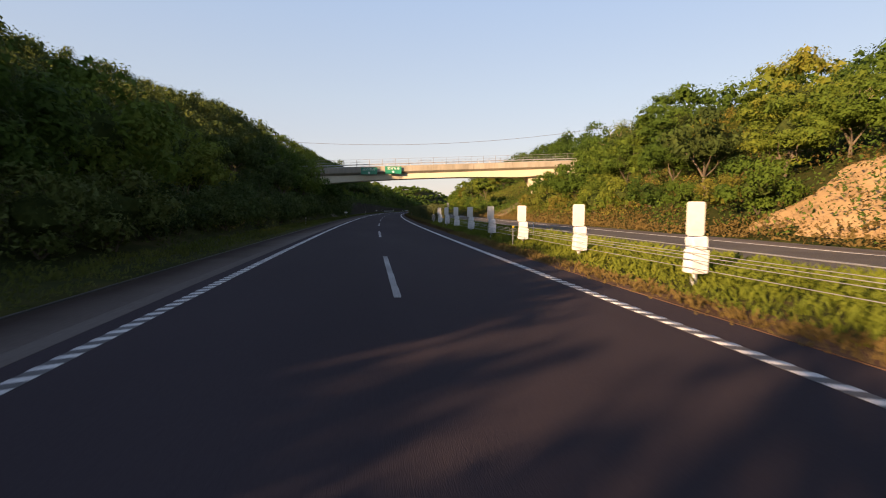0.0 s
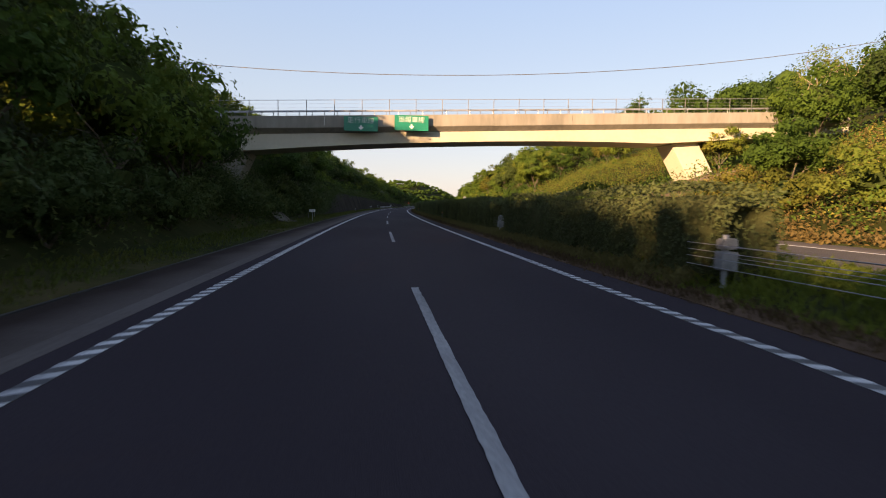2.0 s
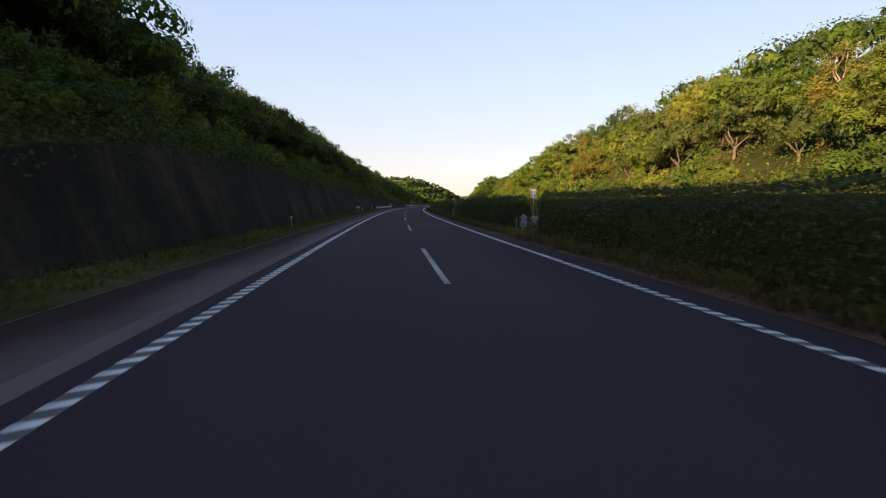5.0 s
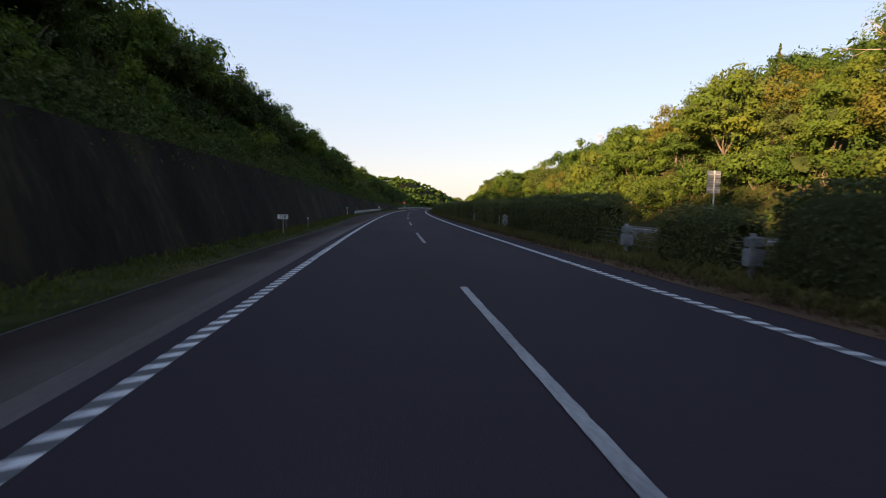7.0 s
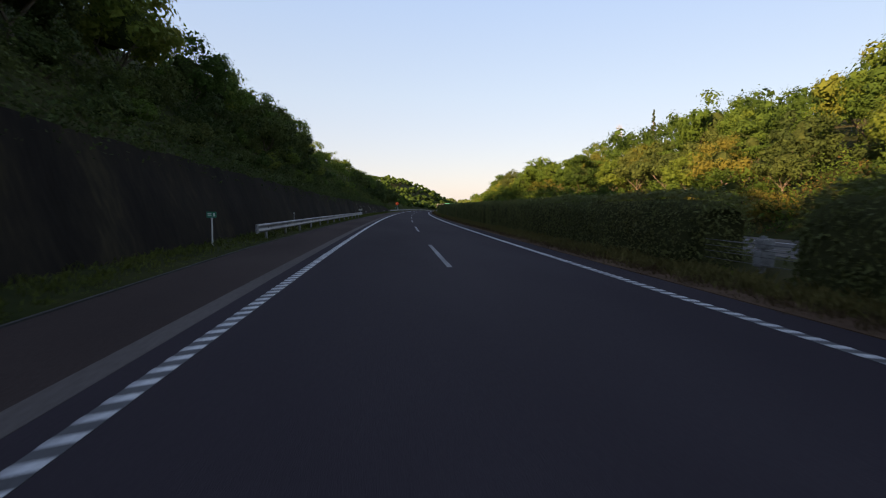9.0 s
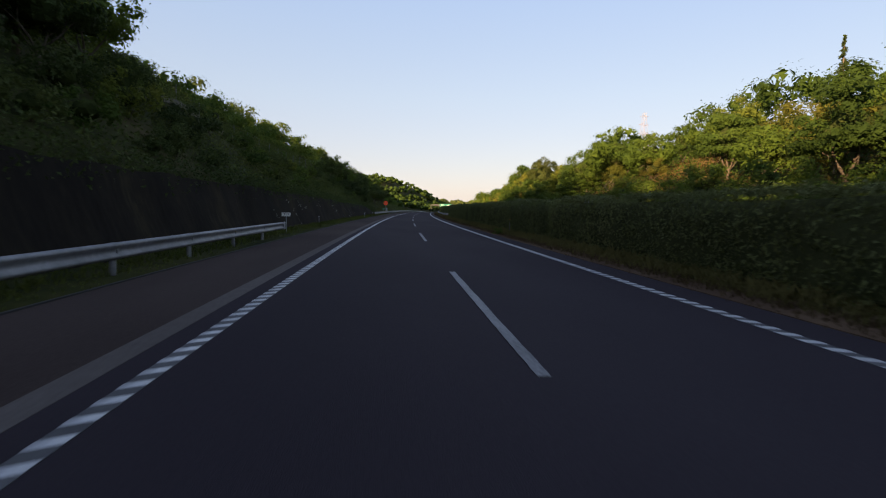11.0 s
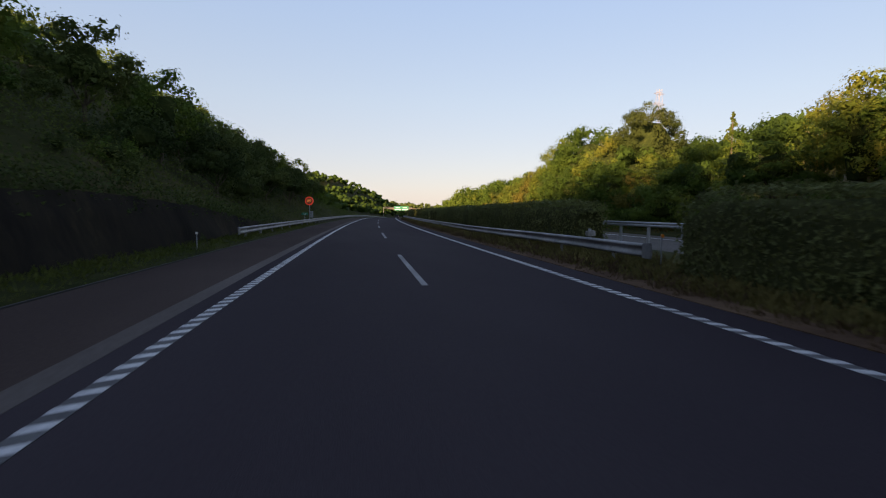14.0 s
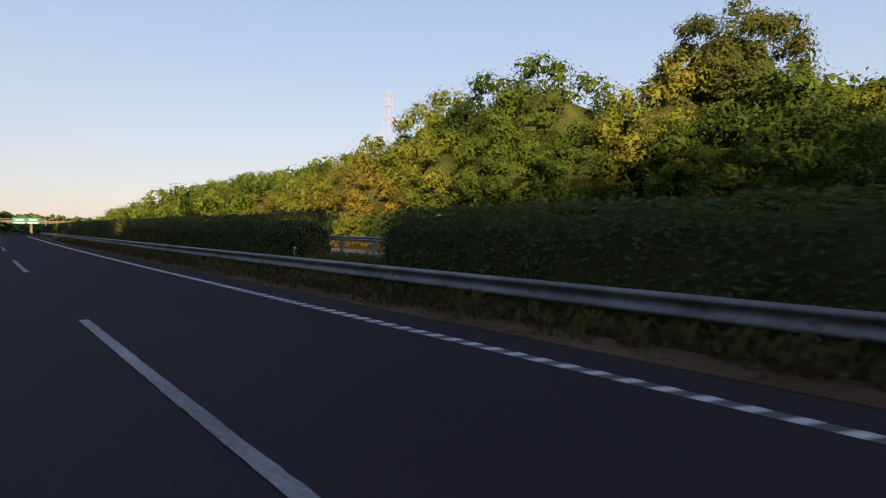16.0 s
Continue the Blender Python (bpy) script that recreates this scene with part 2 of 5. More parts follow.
GROUND = varied("soil and leaf litter", [(0.01193, 0.01591, 0.005304), (0.02254, 0.02917, 0.008619), (0.03978, 0.04111, 0.01326), (0.07956, 0.061, 0.02785)], 0.12, 0.95, bump=0.7, fine=1.9, spec=0.04)
ROCK = varied("dark streaked rock", [(0.012, 0.0098, 0.0078), (0.018, 0.0148, 0.012), (0.026, 0.021, 0.015), (0.048, 0.039, 0.022)], 0.45, 0.95, bump=0.8, fine=5.0, stretch=(1, 1, 0.16), spec=0.04)
SOIL = varied("bare orange soil", [(0.186, 0.1136, 0.04867), (0.3069, 0.1976, 0.0936), (0.3906, 0.2668, 0.131)], 0.5, 0.95, bump=0.9, fine=5.0)
CONCRETE = varied("weathered concrete", [(0.17, 0.155, 0.125), (0.26, 0.235, 0.19), (0.33, 0.30, 0.25)], 0.35, 0.88, bump=0.2, fine=3.0, stretch=(1, 1, 0.25))
DULL_CONCRETE = varied("dull brownish concrete", [(0.10, 0.09, 0.065), (0.15, 0.13, 0.095)], 0.3, 0.9, bump=0.2, fine=3.0)
GIRDER_PAINT = varied("cream girder paint", [(0.46, 0.41, 0.30), (0.52, 0.47, 0.35), (0.56, 0.505, 0.385)], 0.25, 0.7, bump=0.1, fine=4.0)
STEEL = varied("galvanised steel", [(0.24, 0.25, 0.27), (0.34, 0.35, 0.37), (0.42, 0.43, 0.45)], 1.3, 0.5, metal=0.55, bump=0.12, fine=18)
OLD_STEEL = varied("weathered galvanised steel", [(0.13, 0.13, 0.135), (0.21, 0.21, 0.215), (0.30, 0.30, 0.305)], 0.9, 0.6, metal=0.45, bump=0.2, fine=9)
DARK_STEEL = varied("dark weathered steel", [(0.10, 0.10, 0.10), (0.19, 0.185, 0.18)], 1.3, 0.6, metal=0.4, bump=0.1)
WHITE = varied("white sheet", [(0.50, 0.49, 0.45), (0.60, 0.585, 0.55), (0.66, 0.65, 0.62)], 1.4, 0.55, bump=0.15, fine=14)
WRAP = varied("white plastic wrap", [(0.48, 0.49, 0.50), (0.64, 0.64, 0.64), (0.74, 0.73, 0.72)], 3.5, 0.45, bump=0.6, fine=22)
GREY_WRAP = varied("grey plastic wrap", [(0.15, 0.15, 0.145), (0.24, 0.24, 0.235), (0.34, 0.33, 0.32)], 3.5, 0.5, bump=0.6, fine=22)
SIGN_GREEN = varied("green sign sheeting", [(0.0, 0.175, 0.105), (0.0, 0.205, 0.125)], 0.8, 0.45, bump=0.05)
SIGN_WHITE = varied("white sign sheeting", [(0.70, 0.68, 0.62), (0.80, 0.78, 0.73)], 1.0, 0.5, bump=0.05)
SIGN_RED = varied("red sign sheeting", [(0.50, 0.025, 0.012), (0.60, 0.04, 0.02)], 1.0, 0.45, bump=0.05)
SIGN_FACE = varied("dark sign face", [(0.16, 0.028, 0.012), (0.24, 0.04, 0.02)], 2.0, 0.5, bump=0.05)
SIGN_AMBER = varied("amber lamp figures", [(0.75, 0.22, 0.03), (0.80, 0.30, 0.05)], 2.0, 0.5, bump=0.05)
for lit, power in ((SIGN_RED, 0.12), (SIGN_AMBER, 0.22)):
    node = lit.node_tree.nodes["Principled BSDF"]
    node.inputs["Emission Color"].default_value = (0.9, 0.10, 0.05, 1) if lit is SIGN_RED else (1.0, 0.34, 0.12, 1)
    node.inputs["Emission Strength"].default_value = power
BLACK = material("black lettering", (0.02, 0.02, 0.022), 0.6)
AMBER = varied("orange reflector", [(0.62, 0.15, 0.01), (0.72, 0.22, 0.02)], 9.0, 0.35, bump=0.05)
YELLOW = varied("yellow reflector", [(0.65, 0.48, 0.02), (0.75, 0.58, 0.04)], 9.0, 0.35, bump=0.05)
BARK = varied("bark", [(0.045, 0.034, 0.024), (0.10, 0.078, 0.055), (0.17, 0.14, 0.10)], 1.6, 0.95, bump=0.8, fine=14, stretch=(1, 1, 0.3))
PALE_BARK = varied("pale bark", [(0.24, 0.17, 0.11), (0.38, 0.30, 0.22)], 1.6, 0.95, bump=0.6, fine=14, stretch=(1, 1, 0.3))
LEAF = foliage("broad leaves", [(0.027, 0.054, 0.0108), (0.0567, 0.1053, 0.0189), (0.0972, 0.1512, 0.0243), (0.1593, 0.1863, 0.0297), (0.2228, 0.189, 0.0405)])
# Crown core tone: the shade between the leaves put into colour.
INNER = varied("crown core with shade in its tone", [(0.018, 0.026, 0.009), (0.032, 0.045, 0.014), (0.052, 0.066, 0.019)], 1.1, 0.95, bump=0.9, fine=6.0, spec=0.0)
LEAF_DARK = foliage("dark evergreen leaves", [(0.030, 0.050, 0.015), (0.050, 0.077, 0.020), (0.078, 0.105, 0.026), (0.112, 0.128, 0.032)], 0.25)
# The shaded slope foot's darkness is put into this leaf tone.
LEAF_SHADE = foliage("shrub leaves darkened for shade", [(0.030, 0.050, 0.015), (0.050, 0.078, 0.021), (0.080, 0.106, 0.027), (0.115, 0.126, 0.033)], 0.24)
LEAF_OAK = foliage("dark oak leaves", [(0.020, 0.036, 0.011), (0.034, 0.056, 0.015), (0.052, 0.075, 0.019), (0.075, 0.090, 0.023)], 0.25)
LEAF_NEW = foliage("fresh leaves", [(0.050, 0.096, 0.017), (0.082, 0.138, 0.022), (0.128, 0.165, 0.028), (0.175, 0.180, 0.036)], 0.38)
LEAF_RUST = foliage("yellowing leaves", [(0.085, 0.100, 0.018), (0.125, 0.128, 0.024), (0.16, 0.142, 0.030), (0.20, 0.150, 0.036)], 0.35)
HEDGE_LEAF = foliage("hedge leaves", [(0.062, 0.078, 0.031), (0.098, 0.118, 0.041), (0.140, 0.154, 0.051), (0.18, 0.166, 0.064)], 0.22)
HEDGE_CORE = varied("hedge twigs", [(0.045, 0.050, 0.022), (0.074, 0.078, 0.032)], 2.0, 0.95, bump=0.9, fine=12, spec=0.0)
GRASS = foliage("verge grass", [(0.09704, 0.1323, 0.02025), (0.165, 0.1986, 0.03037), (0.2717, 0.2552, 0.05063), (0.4269, 0.3024, 0.09288)], 0.4, 0.7)
VERGE_GRASS = foliage("mown verge grass", [(0.0319, 0.05396, 0.013), (0.058, 0.0852, 0.0182), (0.0986, 0.1164, 0.026), (0.1522, 0.1349, 0.0442)], 0.3, 0.8)
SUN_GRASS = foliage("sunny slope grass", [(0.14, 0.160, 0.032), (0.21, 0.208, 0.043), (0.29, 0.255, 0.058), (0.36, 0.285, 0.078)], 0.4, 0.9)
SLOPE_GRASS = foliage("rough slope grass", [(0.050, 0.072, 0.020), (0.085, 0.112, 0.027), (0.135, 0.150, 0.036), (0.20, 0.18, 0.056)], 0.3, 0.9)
ROUGH_GRASS = foliage("rough olive median grass", [(0.105, 0.098, 0.036), (0.175, 0.150, 0.052), (0.25, 0.205, 0.072)], 0.3, 0.9)
# Dead brown grass, its tone lowered below DRY_GRASS for the verge's shade.
DEAD_GRASS = foliage("dead roadside grass toned for shade", [(0.072, 0.048, 0.026), (0.125, 0.082, 0.042), (0.19, 0.124, 0.060)], 0.25, 0.9)
DRY_GRASS = foliage("dry grass", [(0.104, 0.076, 0.024), (0.16, 0.112, 0.04), (0.208, 0.144, 0.056)], 0.4, 0.8)
CAR_PAINT = material("dark car paint", (0.015, 0.016, 0.02), 0.3)
GLASS_DARK = material("dark car glass", (0.02, 0.022, 0.025), 0.1)
RUBBER = material("tyre rubber", (0.018, 0.018, 0.018), 0.85)
LAMP_RED = material("tail lamp", (0.4, 0.01, 0.01), 0.3)


# ---------------------------------------------------------------- mesh tools
def finish(ob, mats, smooth=False):
    for m in mats if isinstance(mats, (list, tuple)) else [mats]:
        ob.data.materials.append(m)
    if smooth:
        ob.data.polygons.foreach_set("use_smooth", [True] * len(ob.data.polygons))
    return ob


def part(name, bm, mat, parent=None, label="", smooth=False):
    """One bmesh as one mesh object, under a thing or a part."""
    me = bpy.data.meshes.new(name)
    bm.to_mesh(me)
    bm.free()
    ob = finish(new(name, me), mat, smooth)
    if parent is not None:
        ob.parent = parent
    return tagged(ob, label)


def arrays(name, verts, faces, mat, parent=None, smooth=False):
    """A mesh from numpy arrays of places and of quads or triangles."""
    me = bpy.data.meshes.new(name)
    verts, faces = np.asarray(verts, np.float32), np.asarray(faces, np.int32)
    k = faces.shape[1]
    me.vertices.add(len(verts))
    me.vertices.foreach_set("co", verts.ravel())
    me.loops.add(faces.size)
    me.loops.foreach_set("vertex_index", faces.ravel())
    me.polygons.add(len(faces))
    me.polygons.foreach_set("loop_start", np.arange(0, faces.size, k, dtype=np.int32))
    me.update(calc_edges=True)
    ob = finish(new(name, me), mat, smooth)
    if parent is not None:
        ob.parent = parent
    return ob


def thing(name, label, category, m=None, group="", kind=""):
    ob = tagged(new(name), label, category, group, kind)
    if m is not None:
        ob.matrix_basis = m
    return ob


def box(bm, size, m=Matrix(), bevel=0.0):
    geom = bmesh.ops.create_cube(bm, size=1.0, matrix=m @ Matrix.Diagonal((*size, 1)))
    if bevel:
        edges = list({e for v in geom["verts"] for e in v.link_edges})
        bmesh.ops.bevel(bm, geom=edges, offset=bevel, segments=2, affect="EDGES", clamp_overlap=True)
    return bm


def rod(bm, a, b, r0, r1=None, sides=8):
    a, b = Vector(a), Vector(b)
    d = b - a
    if d.length < 1e-6:
        return bm
    m = Matrix.Translation((a + b) / 2) @ d.to_track_quat("Z", "Y").to_matrix().to_4x4()
    bmesh.ops.create_cone(bm, cap_ends=True, segments=sides, radius1=r0, radius2=r0 if r1 is None else r1, depth=d.length, matrix=m)
    return bm


def strip(name, s0, s1, edges, mat, thick=0.12, step=4.0, parent=None, kind="structure", label="", category=""):
    """A slab along the road. edges(s) gives its left and right side and the height of its top."""
    n = max(2, int((s1 - s0) / step) + 1)
    v, f = [], []
    for i in range(n + 1):
        s = s0 + (s1 - s0) * i / n
        a, b, z = edges(s)
        v += [at(s, a, z), at(s, b, z), at(s, b, z - thick), at(s, a, z - thick)]
        if i:
            o, p = 4 * (i - 1), 4 * i
            for j in range(4):
                k = (j + 1) % 4
                f.append((o + j, o + k, p + k, p + j))
    f += [(0, 3, 2, 1), (4 * n, 4 * n + 1, 4 * n + 2, 4 * n + 3)]
    me = bpy.data.meshes.new(name)
    me.from_pydata([tuple(p) for p in v], [], [tuple(reversed(q)) for q in f])
    ob = finish(new(name, me), mat)
    if parent is not None:
        ob.parent = parent
    return tagged(ob, label, category, "", kind)


def leaf_set(places, normals, sizes, g, slim=0.7, droop=0.25):
    """Verts and triangles of small pointed leaves."""
    n = len(places)
    nrm = normals / np.maximum(1e-6, np.linalg.norm(normals, axis=1))[:, None]
    t = np.cross(nrm, g.normal(size=(n, 3)))
    t /= np.maximum(1e-6, np.linalg.norm(t, axis=1))[:, None]
    t[:, 2] -= droop
    b = np.cross(nrm, t)
    b /= np.maximum(1e-6, np.linalg.norm(b, axis=1))[:, None]
    sz = sizes[:, None]
    w = (slim * sz) * (0.8 + 0.4 * g.random((n, 1)))
    k = g.random((n, 1)) * 0.5
    v = np.empty((n, 3, 3))
    v[:, 0] = places - t * sz * 0.5 + b * w * (k - 0.25)
    v[:, 1] = places + b * w * 0.6 + t * sz * (k - 0.1) + nrm * sz * 0.12
    v[:, 2] = places + t * sz * 0.5 - b * w * 0.5
    f = np.arange(3 * n).reshape(n, 3)
    return v.reshape(-1, 3), f


def unit(g, n):
    u = g.normal(size=(n, 3))
    return u / np.linalg.norm(u, axis=1)[:, None]


# ---------------------------------------------------------------- ground
def build_ground():
    ss = [-900, -600, -400, -300, -240] + [-200 + 5 * i for i in range(157)] + [600 + 15 * i for i in range(30)] + [1100, 1250, 1450, 1700, 2000, 2400]
    base = [-1100, -700, -450, -300, -220, -170, -135, -110] + [-96 + 3.0 * i for i in range(24)]
    right = [4.35, 4.47, 4.8, 5.1, 5.3, 5.5, 6.0, 6.6, 7.4, 8.2, 8.8, 9.3, 9.36, 14, 19.36, 19.44, 20.2, 21] + [22.5 + 2.0 * i for i in range(24)] + [72, 80, 90, 105, 125, 150, 190, 240, 320, 450, 700, 1000, 1400]
    v, f = [], []
    cols = None
    for i, s in enumerate(ss):
        e = kerb_lat(s)
        foot = e - 2.0
        top = foot - 0.35 - 0.25 * wall_height(s)
        lats = [x for x in base] + [top - 5, top - 3.2, top - 1.6, top - 0.6, top - 0.02, foot + 0.02, e - 1.3, e - 0.7, e - 0.07, e - 0.02, -2.0] + right
        lats = sorted(lats)
        cols = len(lats)
        v += [tuple(at(s, l, land(s, l))) for l in lats]
        if i:
            for j in range(cols - 1):
                a, b = (i - 1) * cols + j, i * cols + j
                f.append((a, a + 1, b + 1, b))
    me = bpy.data.meshes.new("ground")
    me.from_pydata(v, [], f)
    ob = finish(new("ground", me), GROUND, True)
    return tagged(ob, "brown soil and green undergrowth on the cutting slopes", "ground", "", "structure")


build_ground()

# ---------------------------------------------------------------- carriageways
DASH_START, PITCH, DASH, HALF = 9.09, 20.0, 8.0, 3.565
road = strip("road", -140, 1000, lambda s: (-3.985, 4.42, 0.0), ASPHALT, 0.2, label="dark grey asphalt carriageway with two lanes", category="road")
strip("gutter", -140, 1000, lambda s: (-4.31, -3.985, 0.004), GUTTER, 0.2, label="pale concrete gutter strip beside the lane", category="gutter")
strip("shoulder", -140, 216, lambda s: (kerb_lat(s) + (-4.34 - kerb_lat(s)) * ramp(s, 188, 216), -4.31, 0.006), DIRTY_SHOULDER, 0.2, label="pale worn concrete shoulder, reddish with dirt towards the kerb", category="shoulder")
strip("shoulder_wide", 186, 1000, lambda s: (kerb_lat(s), -4.31, 0.002), SHOULDER, 0.2, label="wide dark brown asphalt shoulder", category="shoulder")
strip("median_edge", -140, 640, lambda s: (4.42, 5.3, 0.012), EDGE_SOIL, 0.2, label="reddish brown soil and needles beside the lane", category="verge")
strip("kerb", -140, 1000, lambda s: (kerb_lat(s) - 0.14, kerb_lat(s), 0.03), KERB, 0.3, label="low dirty concrete kerb along the shoulder", category="kerb")
far_road = strip("opposite_road", -140, 700, lambda s: (9.36, 19.36, 0.0), OLD_ASPHALT, 0.2, label="worn grey asphalt of the opposite carriageway", category="road")
strip("gutter_opposite", -140, 700, lambda s: (17.5, 18.5, 0.006), GUTTER, 0.05, label="pale concrete gutter of the opposite carriageway", category="gutter")
for lat, host in ((-HALF, road), (HALF, road)):
    strip("edge_line", -60, 900, lambda s, q=lat: (q - 0.1, q + 0.1, 0.006), WORN_PAINT, 0.005, parent=host, label="worn white edge line")
for lat in (10.0, 17.0):
    strip("edge_line", -60, 600, lambda s, q=lat: (q - 0.09, q + 0.09, 0.006), PAINT, 0.005, parent=far_road, label="white edge line")


def dash(s, lat, host, width=0.135):
    """A painted lane dash whose edges have crumbled a little."""
    bm = bmesh.new()
    n = 64
    ring = []
    for i in range(n + 1):
        q = s + DASH * i / n
        a = 0.012 * lump(q, 1.0, 0.17, 3.0) + 0.006 * lump(q, 2.0, 0.9, 3.0)
        b = 0.012 * lump(q, 5.0, 0.17, 7.0) + 0.006 * lump(q, 6.0, 0.9, 7.0)
        ring.append([bm.verts.new(at(q, lat - width / 2 + a, 0.010)), bm.verts.new(at(q, lat + width / 2 + b, 0.010))])
    low = [[bm.verts.new(x.co - Vector((0, 0, 0.004))) for x in r] for r in ring]
    for i in range(n):
        for e in ((ring[i][0], ring[i][1], ring[i + 1][1], ring[i + 1][0]), (low[i][0], ring[i][0], ring[i + 1][0], low[i + 1][0]), (ring[i][1], low[i][1], low[i + 1][1], ring[i + 1][1])):
            bm.faces.new(e)
    for r, l in ((ring[0], low[0]), (ring[-1], low[-1])):
        bm.faces.new((r[0], l[0], l[1], r[1]))
    bmesh.ops.recalc_face_normals(bm, faces=bm.faces[:])
    part("lane_dash", bm, DASH_PAINT, host)


for i in range(-3, 40):
    dash(DASH_START + PITCH * i, 0.0, road)
for i in range(-3, 12):
    dash(DASH_START + 4 + PITCH * i, 13.5, far_road)


def ribs(name, lat, s0, s1, pitch=0.375, length=0.16):
    """The raised white bars of the edge line."""
    n = int((s1 - s0) / pitch)
    v = np.empty((n, 8, 3))
    for i in range(n):
        s = s0 + i * pitch
        slant = 0.05 if lat < 0 else -0.05
        for j, (ds, dl, z) in enumerate(((0, -1, 0), (0, 1, 0), (length, 1, 0), (length, -1, 0), (0.02, -1, 1), (0.02, 1, 1), (length - 0.02, 1, 1), (length - 0.02, -1, 1))):
            v[i, j] = at(s + ds + dl * slant, lat + dl * 0.097, 0.006 + 0.006 * z)
    quads = np.array([(4, 5, 6, 7), (0, 1, 5, 4), (1, 2, 6, 5), (2, 3, 7, 6), (3, 0, 4, 7)])
    f = (np.arange(n)[:, None, None] * 8 + quads[None]).reshape(-1, 4)
    tagged(arrays(name, v.reshape(-1, 3), f, PAINT, road), "raised white bars of the edge line", "", "", "stuff")


ribs("line_bars", -HALF, -10, 520)
ribs("line_bars", HALF, -10, 520)

# ---------------------------------------------------------------- retaining wall
def build_wall():
    g = np.random.default_rng(3)
    v, f = [], []
    ss = np.arange(112, 386, 1.0)
    rows = 9
    for i, s in enumerate(ss):
        h = wall_height(s)
        foot = kerb_lat(s) - 2.0
        for j in range(rows):
            t = j / (rows - 1)
            out = 0.16 * lump(s, t * 3.0, 2.3, 8.0) + 0.10 * lump(s, t * 3, 0.8, 3.0)
            v.append(tuple(at(s, foot + 0.42 + out * (0.4 + 0.6 * min(1, h)) - (0.35 + 0.25 * h) * t, 0.02 + (h + 0.28) * t + 0.12 * (t == 1) * lump(s, 1, 1.7))))
        if i:
            for j in range(rows - 1):
                a, b = (i - 1) * rows + j, i * rows + j
                f.append((a, b, b + 1, a + 1))
    return tagged(arrays("retaining_wall", np.array(v), np.array(f), ROCK, None, True), "dark rock face at the slope's foot", "retaining wall", "", "structure")


build_wall()


# ---------------------------------------------------------------- plants
def clump_leaves(g, centre, radius, count, size, flat=0.8, inward=0.24):
    u = unit(g, count)
    rr = radius * (0.62 + 0.44 * g.random(count) + 0.4 * g.random(count) ** 7)[:, None]
    p = np.asarray(centre) + u * rr * np.array((1, 1, flat))
    nrm = u + inward * g.normal(size=(count, 3)) + np.array((0, 0, 0.28))
    return p, nrm, size * (0.65 + 0.7 * g.random(count))


def sphere_base():
    bm = bmesh.new()
    bmesh.ops.create_icosphere(bm, subdivisions=1, radius=1.0)
    bm.verts.index_update()
    v, f = np.array([tuple(q.co) for q in bm.verts]), np.array([[q.index for q in t.verts] for t in bm.faces])
    bm.free()
    return v, f


BLOB_V, BLOB_F = sphere_base()


def clump_bodies(g, centres, radii, flat=0.8, rough=0.34):
    """The close-grown twigs and leaves inside each clump: an uneven lump, never a smooth ball."""
    n, k = len(centres), len(BLOB_V)
    a = g.random(n) * 6.283
    c, sn = np.cos(a)[:, None], np.sin(a)[:, None]
    x, y, z = BLOB_V[:, 0][None], BLOB_V[:, 1][None], BLOB_V[:, 2][None]
    r = np.asarray(radii)[:, None] * (1 - rough / 2 + rough * g.random((n, k)))
    wide = 0.85 + 0.35 * g.random((n, 2))
    v = np.stack([(x * c - y * sn) * r * wide[:, :1], (x * sn + y * c) * r * wide[:, 1:], z * r * flat], 2) + np.asarray(centres)[:, None, :]
    f = (BLOB_F[None] + (np.arange(n) * k)[:, None, None]).reshape(-1, 3)
    return v.reshape(-1, 3), f


def clump_sprays(g, centres, radii, flat=0.8, per=18):
    """The closed sprays of leaves inside each clump, behind its outer leaves."""
    n = len(centres)
    u = unit(g, n * per)
    r = np.repeat(np.asarray(radii), per)
    p = np.repeat(np.asarray(centres), per, axis=0) + u * (r * (0.42 + 0.26 * g.random(n * per)))[:, None] * np.array((1, 1, flat))
    nrm = u + 0.25 * g.normal(size=u.shape) + np.array((0, 0, 0.2))
    return leaf_set(p, nrm, r * (0.32 + 0.24 * g.random(n * per)), g, 0.7)


def limb(bm, g, a, d, length, r, depth, tips, bend=0.35):
    """A crooked limb that forks; tips gathers where twigs end."""
    p = Vector(a)
    d = Vector(d).normalized()
    n = 2
    for i in range(n):
        q = p + d * (length / n)
        r2 = r * (1 - 0.22)
        rod(bm, p, q, r, r2, 5 if r > 0.06 else 3)
        p, r = q, r2
        d = (d + Vector(g.normal(size=3)) * bend * 0.35 + Vector((0, 0, 0.06))).normalized()
    if depth == 0:
        tips.append(p)
        return
    for k in range(2 + (g.random() < 0.5)):
        e = (d + Vector(g.normal(size=3)) * 0.62).normalized()
        limb(bm, g, p, e, length * (0.62 + 0.2 * g.random()), r * 0.72, depth - 1, tips, bend)


